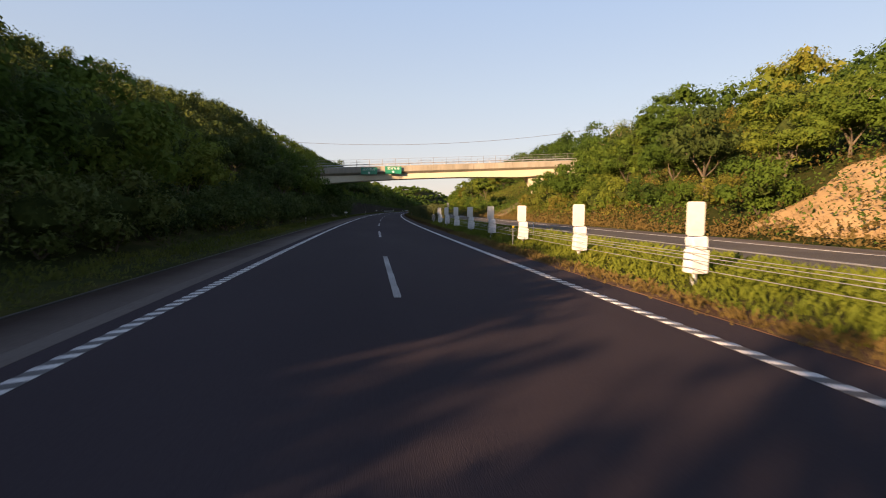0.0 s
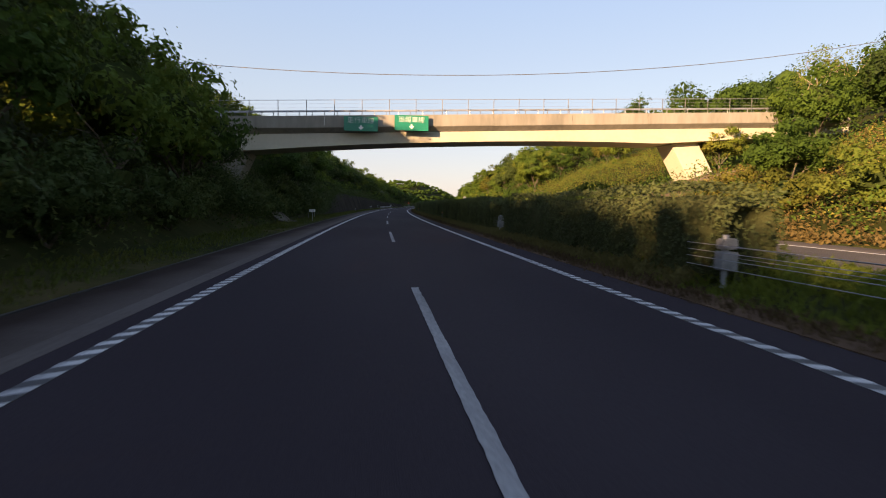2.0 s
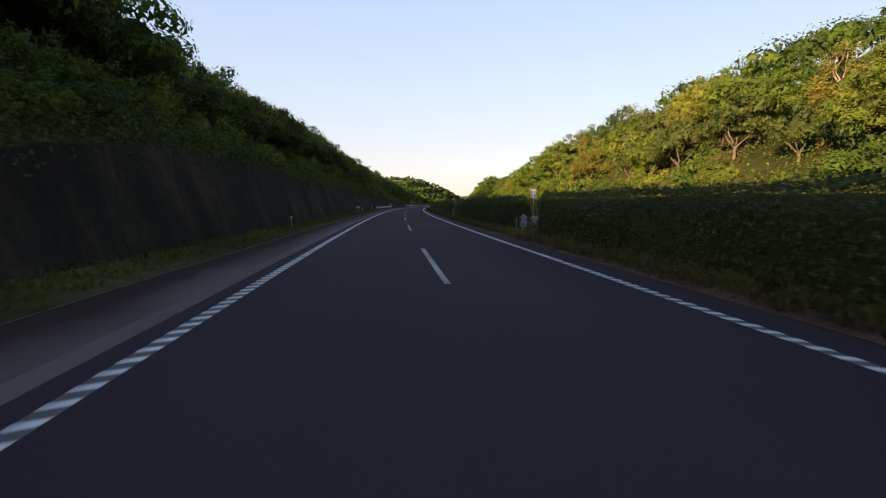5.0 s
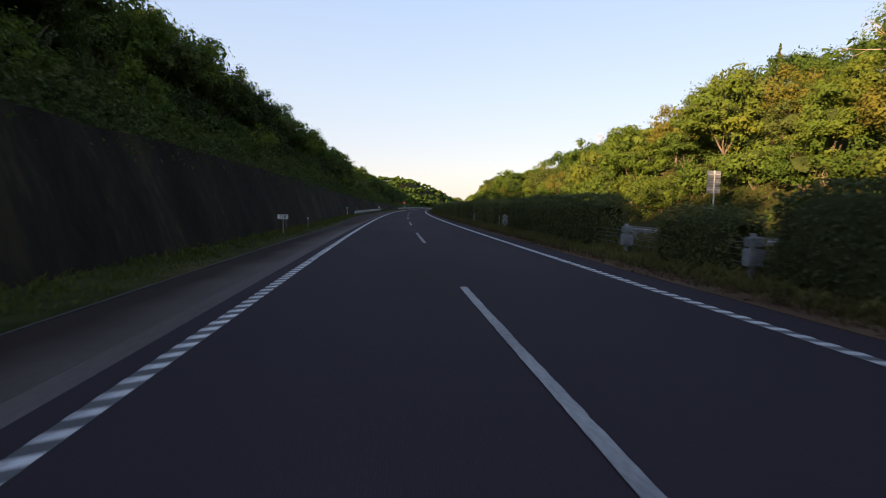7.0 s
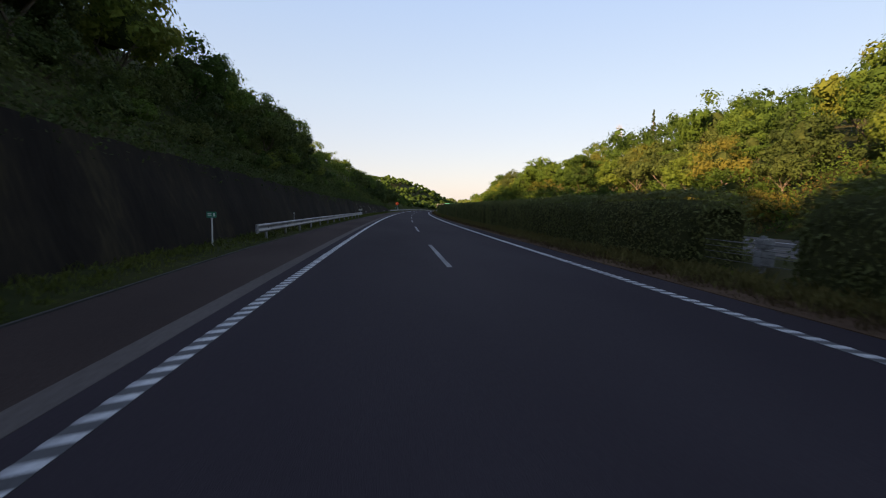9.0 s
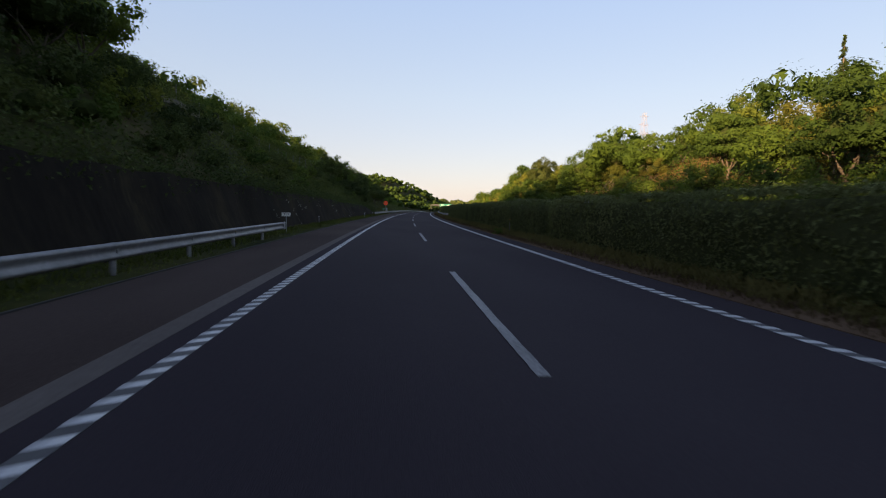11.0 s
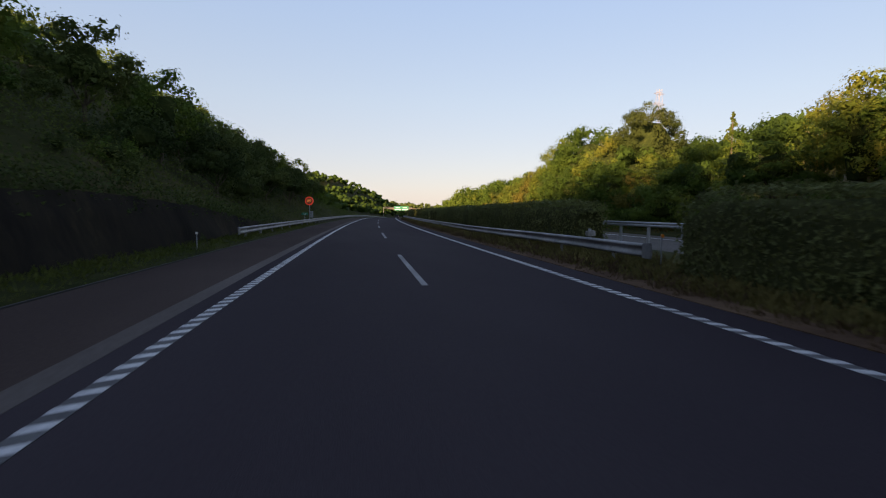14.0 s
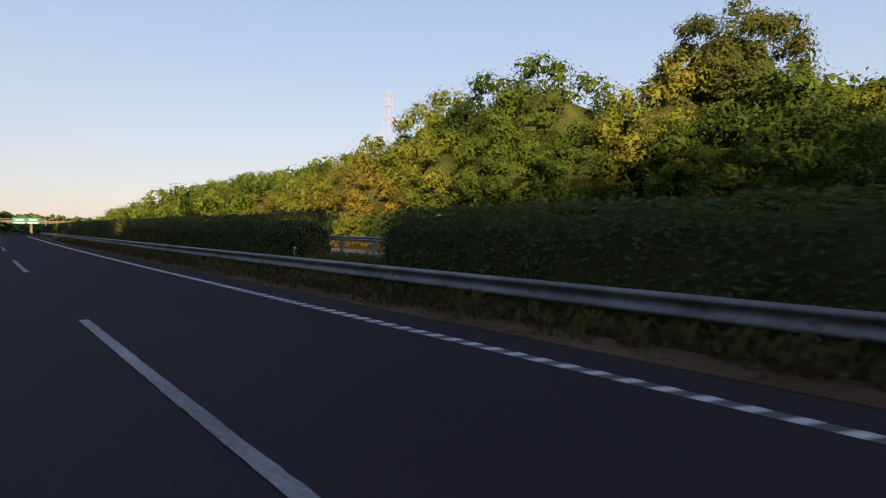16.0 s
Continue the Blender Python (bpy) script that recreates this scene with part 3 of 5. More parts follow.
def make_tree(seed, height, spread, mat, leaf=0.29, leaves=5200, bare=0.0, bark=None, trunk=0.16, label="", name="tree", flat=0.75, clumps=40, core=0.46, depth=1, puff=1.0, body=1.0):
    """A tree: a tapered trunk with forking limbs, and a crown of leaf clumps round the twigs."""
    g = np.random.default_rng(seed)
    tree = thing(name, label, "tree")
    bm = bmesh.new()
    tips = []
    foot = height * trunk
    lean = Vector((g.normal() * 0.06, g.normal() * 0.06, 1))
    rad = 0.018 * height + 0.05
    rod(bm, (0, 0, -0.6), lean * foot * 0.5, rad, rad * 0.85)
    rod(bm, lean * foot * 0.5, lean * foot, rad * 0.85, rad * 0.7)
    for k in range(4):
        a = k * 1.57 + g.random()
        out = 0.5 + 0.5 * g.random()
        limb(bm, g, lean * foot, (math.cos(a) * out, math.sin(a) * out, 0.9), height * 0.24, rad * 0.55, depth, tips)
    part("trunk", bm, bark or BARK, tree)
    centre = np.array((0, 0, foot + (height - foot) * 0.48))
    half = np.array((spread, spread, (height - foot) * 0.54))
    # lumpy core added to darken the crown's depth; its shade is colour
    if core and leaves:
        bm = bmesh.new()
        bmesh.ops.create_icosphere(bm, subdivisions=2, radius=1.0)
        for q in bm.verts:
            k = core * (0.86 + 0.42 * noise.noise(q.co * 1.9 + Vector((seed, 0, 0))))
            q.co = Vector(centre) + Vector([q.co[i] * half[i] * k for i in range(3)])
        part("shade_core", bm, INNER, tree)
    ps, ns, zs = [], [], []
    spots, mids, sizes = [], [], []
    for k in range(clumps):
        u = unit(g, 1)[0]
        u[2] = abs(u[2]) * 1.1 - 0.45 if g.random() < 0.9 else u[2]
        u /= np.linalg.norm(u)
        spots.append(centre + u * half * (1 - (0.04 + 0.26 * g.random()) * (0.35 + 0.65 * puff)))
    spots += [np.array(t) for t in tips[: clumps // 4]]
    each = max(4, int(leaves / max(1, len(spots)))) if leaves else 0
    for c in spots:
        if not leaves or g.random() < bare:
            continue
        size = spread * puff * (0.22 + 0.18 * g.random())
        p, n, z = clump_leaves(g, c, size, int(each * (0.6 + 0.8 * g.random())), leaf, flat)
        if body:
            mids.append(c), sizes.append(size * body)
        n = n + 0.4 * (p - centre) / half
        ps.append(p), ns.append(n), zs.append(z)
    if ps:
        v, f = leaf_set(np.vstack(ps), np.vstack(ns), np.concatenate(zs), g)
        if mids:
            bv, bf = clump_sprays(np.random.default_rng(seed + 500), mids, sizes, flat)
            v, f = np.vstack([v, bv]), np.vstack([f, bf + len(v)])
        arrays("crown", v, f, mat, tree, True)
    return tree


def make_conifer(seed, height, spread, mat, label, leaves=3000):
    g = np.random.default_rng(seed)
    tree = thing("conifer", label, "tree")
    bm = bmesh.new()
    rod(bm, (0, 0, -0.5), (0, 0, height * 0.97), 0.02 * height, 0.02, 8)
    part("trunk", bm, BARK, tree)
    ps, ns, zs = [], [], []
    for k in range(60):
        t = (k + g.random()) / 60
        r = spread * (1 - t) ** 0.85 * (0.6 + 0.5 * g.random())
        a = g.random() * 6.283
        z = height * (0.12 + 0.88 * t)
        n = leaves // 60
        along = g.random(n) ** 0.7
        p = np.stack([np.cos(a) * r * along, np.sin(a) * r * along, z - 0.25 * r * along], 1) + g.normal(size=(n, 3)) * 0.10 * (0.3 + r)
        ps.append(p), ns.append(g.normal(size=(n, 3)) + np.array((0, 0, 0.8))), zs.append(0.26 * (0.6 + 0.7 * g.random(n)))
    v, f = leaf_set(np.vstack(ps), np.vstack(ns), np.concatenate(zs), g, 0.4)
    arrays("crown", v, f, mat, tree)
    return tree


GREEN_LABEL = "leafy green broadleaf tree on the cutting slope"
KINDS = {
    "a": make_tree(11, 8.0, 3.5, LEAF, leaf=0.165, leaves=7200, flat=0.42, clumps=64, core=0.46, label=GREEN_LABEL),
    "b": make_tree(12, 7.0, 3.6, LEAF_NEW, leaf=0.16, leaves=7200, flat=0.45, clumps=68, core=0.46, label="fresh light-green broadleaf tree on the cutting slope"),
    "c": make_tree(13, 9.5, 3.7, LEAF, leaf=0.16, leaves=7200, flat=0.6, clumps=76, core=0.46, label=GREEN_LABEL),
    "d": make_tree(14, 7.5, 3.3, LEAF_DARK, leaves=3400, leaf=0.18, clumps=44, label="dark evergreen broadleaf tree on the cutting slope"),
    "e": make_tree(15, 6.5, 3.0, LEAF_RUST, leaf=0.19, leaves=3600, bare=0.12, core=0.42, body=0.8, label="yellowing thin-leaved tree on the cutting slope"),
    "f": make_tree(16, 5.0, 3.0, LEAF_NEW, leaf=0.2, leaves=3600, trunk=0.08, label="low bushy light-green tree on the cutting slope"),
    "g": make_tree(17, 8.5, 2.6, LEAF, leaf=0.19, leaves=1800, bare=0.4, core=0, trunk=0.3, depth=3, body=0.0, label="half-bare tree with thin pale twigs", bark=PALE_BARK),
    "t": make_tree(27, 4.6, 2.6, LEAF_RUST, leaf=0.16, leaves=500, bare=0.5, core=0, trunk=0.06, depth=4, body=0.0, label="bare tangled shrub of pale dry twigs", name="bush", bark=PALE_BARK),
    "n": make_tree(28, 10.0, 4.4, LEAF, leaf=0.165, leaves=12500, clumps=105, puff=0.62, core=0.66, trunk=0.08, depth=2, label="broad dense olive-green tree beside the road"),
    "y": make_tree(29, 8.0, 3.4, LEAF_RUST, leaf=0.2, leaves=4500, clumps=60, trunk=0.1, bark=PALE_BARK, label="golden-yellow leafed tree beside the road"),
    "h": make_conifer(18, 10.0, 1.7, LEAF_DARK, "dark pointed conifer on the wooded slope"),
    "w": make_conifer(30, 10.0, 2.5, LEAF_NEW, "feathery pale-green bamboo-like tree", 2600),
    "k": make_tree(19, 4.0, 2.6, LEAF_SHADE, depth=0, leaf=0.15, leaves=1800, trunk=0.05, clumps=26, label="low dark bush at the slope's foot", name="bush"),
    "m": make_tree(20, 15.0, 5.0, LEAF_OAK, leaf=0.18, leaves=30000, clumps=170, puff=0.55, core=0.68, depth=2, label="large round-crowned broadleaf tree above the wood"),
    "F": make_tree(24, 4.4, 2.9, LEAF, depth=0, leaf=0.18, leaves=1800, trunk=0.04, name="bush", clumps=26, label="low green bush among creepers at the slope's foot"),
    "K": make_tree(25, 4.2, 2.7, LEAF_NEW, depth=0, leaf=0.18, leaves=1800, trunk=0.04, name="bush", clumps=26, label="low light-green bush at the slope's foot"),
    "E": make_tree(26, 3.4, 2.4, LEAF_RUST, depth=0, leaf=0.18, leaves=1800, trunk=0.04, bare=0.1, name="bush", clumps=26, label="low yellow-brown bush at the slope's foot"),
    "A": make_tree(21, 8.0, 3.6, LEAF, leaf=0.25, leaves=2600, clumps=40, label=GREEN_LABEL),
    "C": make_tree(22, 9.0, 3.7, LEAF_NEW, leaf=0.25, leaves=2600, clumps=40, label="fresh light-green broadleaf tree on the cutting slope"),
    "D": make_tree(23, 7.5, 3.5, LEAF_DARK, leaf=0.19, leaves=3300, clumps=44, label="dark evergreen broadleaf tree on the cutting slope"),
}
PLANTED = {}


def plant(kind, s, lat, size, turn=0.0, sink=0.15, group="trees on the cutting slope"):
    """Set a tree of that kind on the slope; the first of each kind is the one built, the rest are copies."""
    m = Matrix.Translation(at(s, lat, land(s, lat) - sink)) @ Matrix.Rotation(turn, 4, "Z")
    if kind not in PLANTED:
        ob = KINDS[kind]
        PLANTED[kind] = size
        ob.matrix_basis = m @ Matrix.Diagonal((size, size, size, 1))
    else:
        k = size / PLANTED[kind]
        ob = copy_thing(KINDS[kind], m @ Matrix.Diagonal((k, k, k, 1)))
    return tagged(ob, group=group)


def sow_trees():
    g = np.random.default_rng(21)
    # sunny slope
    for lat0, step, kinds, lo, hi, jit in ((23.0, 4.6, "FKFEFFK", 0.55, 0.95, 1.2), (26.5, 6.8, "abdcebdaf", 0.58, 1.08, 1.6), (31.5, 7.0, "abcedDabe", 0.72, 1.28, 2.0), (37.0, 6.8, "ACADACeAg", 0.62, 1.22, 2.0)):
        s = -8.0 + g.random() * 4
        while s < 470:
            open_slope = 28 < lat0 and 54 < s < 84 and g.random() < 0.75
            bare_slope = 24 < lat0 < 30 and 46 < s < 82 and g.random() < 0.8
            if not open_slope and not bare_slope and not (lat0 > 25 and s > 374) and not (s > 320 and lat0 < 34 and s < 376 - 26 * (lat0 < 25)) and not (lat0 < 30 and 84 < s < 101) and not (lat0 < 28 and 15 < s < 27) and not (lat0 < 25 and 98 < s < 132 and math.sin(s * 12.9) < 0.4) and not (24 < lat0 < 34 and 101 < s < 142 and g.random() < 0.88) and not (lat0 < 34 and 298 < s < 338 and lat0 > 25):
                l = lat0 + g.normal() * jit * 0.5
                k = 1.0
                k *= 1 - 0.25 * (lat0 > 34 and 285 < s < 342)
                pick = "E" if lat0 < 25 and 56 < s < 84 and g.random() < 0.75 else kinds[int(g.random() * len(kinds))]
                k *= (1 - 0.10 * (lat0 > 25)) * (lo + (hi - lo) * g.random())
                turn = g.random() * 6.28
                if not (lat0 > 25 and 58 < s < 88) and not (25 < lat0 < 40 and 97 < s < 130):
                    plant(pick, s, max(21.8, l), k, turn)
            s += step * (0.7 + 0.6 * g.random())
    # shaded slope
    for lat0, step, kinds, lo, hi in ((-10.5, 5.6, "dkAdk", 0.62, 0.85), (-16.5, 6.0, "DADADA", 0.66, 0.82)):
        s = 13.0 + g.random() * 3
        while s < 440:
            if not (80 if lat0 > -12 else 89) < s < 97:
                drop = (2.2 + 0.8 * wall_height(s)) * (lat0 > -12 and s > 112)
                sz = (lo + (hi - lo) * g.random()) * (0.30 if 296 < s < 365 else 1.0)
                if not (lat0 < -12 and 300 < s < 362):
                    # up to s 112 only dark trees: the slope's shade put in colour
                    plant(kinds[int(g.random() * len(kinds))] if s > 112 or lat0 > -12 else "D", s, lat0 - drop + g.normal() * 0.8, sz, g.random() * 6.28)
            s += step * (0.7 + 0.6 * g.random())
    # bushes that crowd the foot of the shaded slope
    s = 14.0
    while s < 112:
        plant("k", s, kerb_lat(s) - 2.6 - 0.7 * g.random(), (0.5 + 0.25 * g.random()) * (0.68 if 79 < s < 98 else 1.0), g.random() * 6.28)
        s += 2.4 + 1.6 * g.random()
    # bushes on the edge over the rock face
    over = np.random.default_rng(77)
    for row, lo, hi in ((1.2, 0.26, 0.42), (3.4, 0.36, 0.60)):
        s = 118.0
        while s < 296:
            plant("kkF"[int(over.random() * 3)], s, kerb_lat(s) - 2.4 - 0.25 * wall_height(s) - row - 0.8 * over.random(), lo + (hi - lo) * over.random(), over.random() * 6.28)
            s += (2.6 + row * 0.5) * (0.7 + 0.6 * over.random())
    for _ in range(46):
        s = 297 + 68 * over.random()
        plant("kFk"[int(over.random() * 3)], s, kerb_lat(s) - 3.2 - 0.25 * wall_height(s) - 11.5 * over.random() ** 1.3, 0.16 + 0.26 * over.random(), over.random() * 6.28)
    # the ones that stand out, and unseen ones added to block the sun
    tall = {"m": 15.0, "n": 10.0, "y": 8.0, "t": 4.6, "a": 8.0, "e": 6.5, "b": 7.0, "h": 10.0, "w": 10.0, "D": 7.5, "k": 4.0, "K": 4.2, "c": 9.5, "g": 8.5, "d": 7.5, "f": 5.0, "C": 9.0, "A": 8.0}
    # left-slope D trees here are added to shade the road and bridge
    near = (("d", 84.0, -14.5, 9.6), ("d", 82.0, -11.0, 7.2), ("k", 85.6, -9.6, 3.4), ("D", 64, -20.5, 14.2), ("D", 69, -20.5, 14.8), ("D", 74, -20.5, 15.2), ("D", 79, -21, 15.2), ("D", 90, -20.5, 15.4), ("D", 45.6, -20.5, 8.9), ("D", 43.3, -23.3, 9.6), ("D", 52.4, -20.6, 9.4), ("D", 32.8, -21.6, 11.0), ("D", 36.2, -21.0, 10.8), ("D", 39.6, -21.0, 10.4), ("D", 49.5, -17.0, 9.8), ("D", 53, -17.5, 10.4), ("D", 56.5, -17.2, 10.6), ("D", 60, -17.6, 11.0), ("D", 58, -23.5, 14.6), ("D", 62, -23.5, 15.0), ("D", 66.5, -23.5, 15.6), ("D", 70.5, -23.5, 16.6), ("D", 73.5, -23.5, 16.8), ("D", 77, -23.5, 17.0), ("D", 81, -23.5, 17.2), ("D", 85, -23.5, 17.2), ("h", 323.5, 49.2, 22.3), ("b", 341, 30.5, 13.7), ("a", 347, 31.5, 13.2), ("n", 353, 34, 13.8), ("n", 360.5, 35.5, 13.4), ("c", 367.5, 37, 12.6), ("n", 367, 30, 10.8), ("n", 358.5, 30.5, 13.0), ("n", 363.5, 31, 11.4), ("b", 353, 27, 7.4), ("a", 373, 28.5, 8.4), ("y", 338.5, 28.5, 8.4), ("t", 334, 26.5, 7.0), ("t", 345, 27, 6.0), ("b", 330.5, 30, 11.5), ("e", 325, 28, 8.0), ("K", 296.7, 4.85, 0.55), ("k", 200.2, 7.9, 0.85), ("k", 202.4, 8.3, 0.8), ("k", 216.4, 7.8, 0.9), ("k", 226.0, 8.0, 0.85), ("k", 179.6, 8.2, 0.7), ("k", 183.2, 8.2, 0.75), ("k", 343.5, -9.0, 1.0), ("k", 363.0, -8.6, 0.7), ("a", 312, 29, 10.8), ("c", 318.5, 33, 12.2), ("f", 305, 28, 8.6), ("y", 300, 29.5, 10.2), ("e", 309, 33.5, 12.0), ("b", 323, 34, 12.6), ("c", 334, 36, 13.5), ("g", 375, 36, 12.0), ("h", 230, 45, 22.0), ("g", 198, 37, 14.4), ("g", 247, 44, 20.0), ("g", 101, 47, 20.0), ("b", 61.0, 23.3, 7.7), ("b", 62.8, 26.8, 9.6), ("f", 58.0, 25.0, 5.9), ("f", 54.8, 23.2, 4.8), ("a", 55, 29.5, 10.0), ("b", 77.8, 24.8, 7.3), ("a", 71, 26.5, 5.4), ("D", 86, 42, 16.8))
    bend = (("m", 399.0, 32.2, 15.4), ("n", 401.5, 29, 11.6), ("n", 404.5, 26, 8.2), ("n", 410.5, 30.5, 14.4), ("n", 416.5, 32, 14.8), ("n", 411.5, 26, 9.0), ("c", 424, 32, 14.6), ("c", 428.5, 31.5, 11.6), ("n", 418.5, 27, 9.6), ("y", 432.0, 29.5, 10.2), ("y", 427.0, 25.5, 7.0), ("e", 438, 29, 8.8), ("b", 444, 28, 8.0), ("c", 446, 34, 10.4), ("A", 452, 31, 9.4), ("b", 458, 27, 8.8), ("b", 466, 28.5, 10.0), ("C", 474, 30, 9.8), ("e", 451, 25, 6.4), ("a", 380.5, 27, 7.9), ("b", 385.5, 28, 7.2), ("n", 390.5, 29, 8.4), ("c", 394.2, 28.5, 9.6), ("a", 397.0, 25.5, 7.6), ("b", 393.0, 25, 6.8), ("e", 388.0, 25.5, 6.0), ("w", 384.5, 33, 11.6), ("C", 389, 37, 9.2), ("A", 379, 37, 9.4), ("A", 408, 38, 12.5), ("A", 418, 39, 13.0), ("C", 434, 39, 11.0), ("A", 460, 38, 11.5))
    # trees out of view, added to shape the sun on the road
    rim = tuple(("D", q, -20.0 + 0.4 * math.sin(q), 8.9) for q in (-31, -27, -23, -19.5)) + tuple(("D", q, -20.0 - 2.5 * (q > 20), z + 0.9 * (q > 20)) for q, z in ((-16.8, 8.9), (-12.2, 6.8), (-10.2, 7.5), (-8.0, 8.2), (-5.8, 8.5), (-3.6, 8.7), (-1.2, 8.9), (1, 9.1), (4, 9.6), (7, 10.8), (10, 11.8), (13, 12.4), (16, 12.6), (19, 12.6), (22, 11.8), (25.5, 11.4), (29, 10.9)))
    rim += tuple(("D", q, -22.2, z) for q, z in ((-18.8, 8.8), (-9.2, 8.3), (-6.6, 8.9), (-4.2, 9.2), (-1.8, 9.4), (0.6, 9.6), (3.2, 10.0), (6.0, 11.0), (9.0, 12.4), (12.0, 13.2), (15.0, 13.4), (18.0, 13.4), (21.0, 13.0)))
    # unseen low bushes, added to stop sun streaks on the road
    low = tuple(("k", -31 + 2.4 * q, -14.0 + 0.5 * math.sin(2.1 * q), 4.5) for q in range(18))
    twigs = (("t", 196.5, 24.0, 5.0), ("t", 203, 24.5, 6.2), ("t", 185, 24.2, 5.6), ("t", 60, 24.0, 4.0), ("t", 38, 24.5, 4.4), ("t", 131, 24.5, 5.2), ("t", 252, 24, 4.6), ("t", 286, 25, 5.6), ("t", 160, 24.2, 5.2))
    for kind, s, lat, top in near + rim + low + bend + twigs:
        if kind in "abc" and (top - land(s, lat)) / tall[kind] > 1.3:
            kind = "n"
        plant(kind, s, lat, (top - land(s, lat)) / (tall[kind] * 1.02), s)


sow_trees()


def woodland(name, cells, mat, label, leaf, per, seed, k=7, far=False):
    """Treetops too many to count: domes of leaf clumps over the slope."""
    g = np.random.default_rng(seed)
    ps, ns, zs, mids, sizes = [], [], [], [], []
    for s, lat, high, wide in cells:
        c = np.array(at(s, lat, land(s, lat) + high - wide * 0.75))
        for _ in range(k):
            u = unit(g, 1)[0]
            u[2] = abs(u[2]) * 0.9 - 0.15
            r = wide * (0.34 + 0.22 * g.random())
            p, n, z = clump_leaves(g, c + u * wide * 0.62, r, int(per / k), leaf, 0.85)
            ps.append(p), ns.append(n), zs.append(z)
            mids.append(c + u * wide * 0.62), sizes.append(r * (0.66 if far else 1.0))
    v, f = leaf_set(np.vstack(ps), np.vstack(ns), np.concatenate(zs), g, 0.62)
    bv, bf = clump_bodies(g, mids, sizes, 0.85, 0.5) if far else clump_sprays(g, mids, sizes, 0.85)
    return tagged(arrays(name, np.vstack([v, bv]), np.vstack([f, bf + len(v)]), mat, None, True), label, "woodland", "", "stuff")


def cells(g, s0, s1, lats, step, high, wide, keep=1.0):
    out = []
    for lat in lats:
        s = s0 + g.random() * step
        while s < s1:
            if g.random() < keep:
                out.append((s, lat + g.normal() * 1.3, high * (0.75 + 0.5 * g.random()), wide * (0.8 + 0.4 * g.random())))
            s += step * (0.75 + 0.5 * g.random())
    return out


g0 = np.random.default_rng(5)
# same wood as woodland_shaded; darker leaves here put its shade into colour
woodland("woodland_dark", cells(g0, 14, 112, (-22.5, -29, -36, -45), 6.0, 4.9, 3.0), LEAF_DARK, "wood on the shaded slope, leaves darkened for the shade", 0.25, 520, 37)
woodland("woodland_shaded", cells(g0, 112, 296, (-22.5, -29, -36, -45), 6.0, 4.9, 3.0) + cells(g0, 297, 364, (-24, -29, -36, -45), 6.0, 2.6, 2.4) + cells(g0, 366, 560, (-22.5, -29, -36, -45), 6.0, 4.9, 3.0), LEAF, "dark shaded broadleaf wood covering the steep slope", 0.27, 400, 31, 7)
woodland("woodland_crest", cells(g0, 30, 440, (-57, -72, -90, -108), 10.0, 6.0, 6.0), LEAF_DARK, "dark broadleaf wood over the hill's crest", 0.5, 150, 34, 5)
woodland("woodland_sunny", cells(g0, -30, 350, (44, 51, 59), 6.5, 7.0, 3.9) + cells(g0, 350, 620, (44, 51, 59), 6.5, 5.2, 3.6), LEAF, "sunlit green broadleaf wood on the upper slope", 0.34, 360, 32, 7)
woodland("woodland_back", cells(g0, -60, 640, (68, 80, 94, 110, 128), 13.0, 6.0, 7.0) + cells(g0, -60, 640, (-126, -146, -168), 16.0, 6.0, 8.0), LEAF, "broadleaf wood behind the cutting", 0.7, 80, 38, 4, True)
woodland("woodland_horizon", cells(g0, 960, 1500, (-330, -270, -210, -160, -115, -75, -40, 40, 85, 135, 190, 250, 320), 26.0, 9, 13.0), LEAF_DARK, "wooded hills on the horizon", 1.2, 50, 35, 5, True)
woodland("woodland_flank", cells(g0, 560, 980, (170, 205, 245), 16.0, 8, 8.0), LEAF, "wooded hillside beyond the road", 0.8, 80, 36, 5, True)
woodland("woodland_far", cells(g0, 520, 980, (-26, -36, -48, -62, -80, -100, -120), 13.0, 6, 5.5) + cells(g0, 640, 980, (25, 32, 42, 55, 72, 95, 130), 9.0, 7.8, 5.0), LEAF, "distant green wooded hills beside the road", 0.55, 100, 33, 6, True)
woodland("woodland_bend", cells(g0, 470, 640, (25, 32, 42, 55, 72), 7.0, 7.4, 4.0), LEAF, "sunlit green wood along the bend of the road", 0.36, 260, 39, 7)


def scrub(name, n, region, mat, label, leaf, seed, lift=0.35, per=9):
    """Low growth that covers the soil: sprays of leaves close to the ground."""
    g = np.random.default_rng(seed)
    ps = []
    for _ in range(n):
        s, lat = region(g)
        ps.append(at(s, lat, land(s, lat)))
    c = np.repeat(np.array(ps), per, axis=0)
    m = len(c)
    c += g.normal(size=(m, 3)) * np.array((0.5, 0.5, 0.0))
    c[:, 2] += g.random(m) ** 1.5 * lift * 2
    v, f = leaf_set(c, g.normal(size=(m, 3)) + np.array((-0.3, -0.3, 0.8)), leaf * (0.6 + 0.8 * g.random(m)), g, 0.6)
    return tagged(arrays(name, v, f, mat), label, "undergrowth", "", "stuff")


def sunny_foot(g):
    return -10 + 440 * g.random(), 20.6 + 22 * g.random() ** 1.2


def fence_slope(g):
    s = 292 + 76 * g.random()
    return s, kerb_lat(s) - 2.6 - 0.25 * wall_height(s) - 16 * g.random()


def shady_foot(g):
    s = -10 + 530 * g.random()
    if 294 < s < 366:
        s -= 130
    e = kerb_lat(s) - 2.4 - 0.25 * wall_height(s)
    return s, e - 10 * g.random() ** 1.4


scrub("undergrowth_sunny", 6300, sunny_foot, LEAF, "tangled green undergrowth and creepers on the slope", 0.21, 41, 1.0, 20)
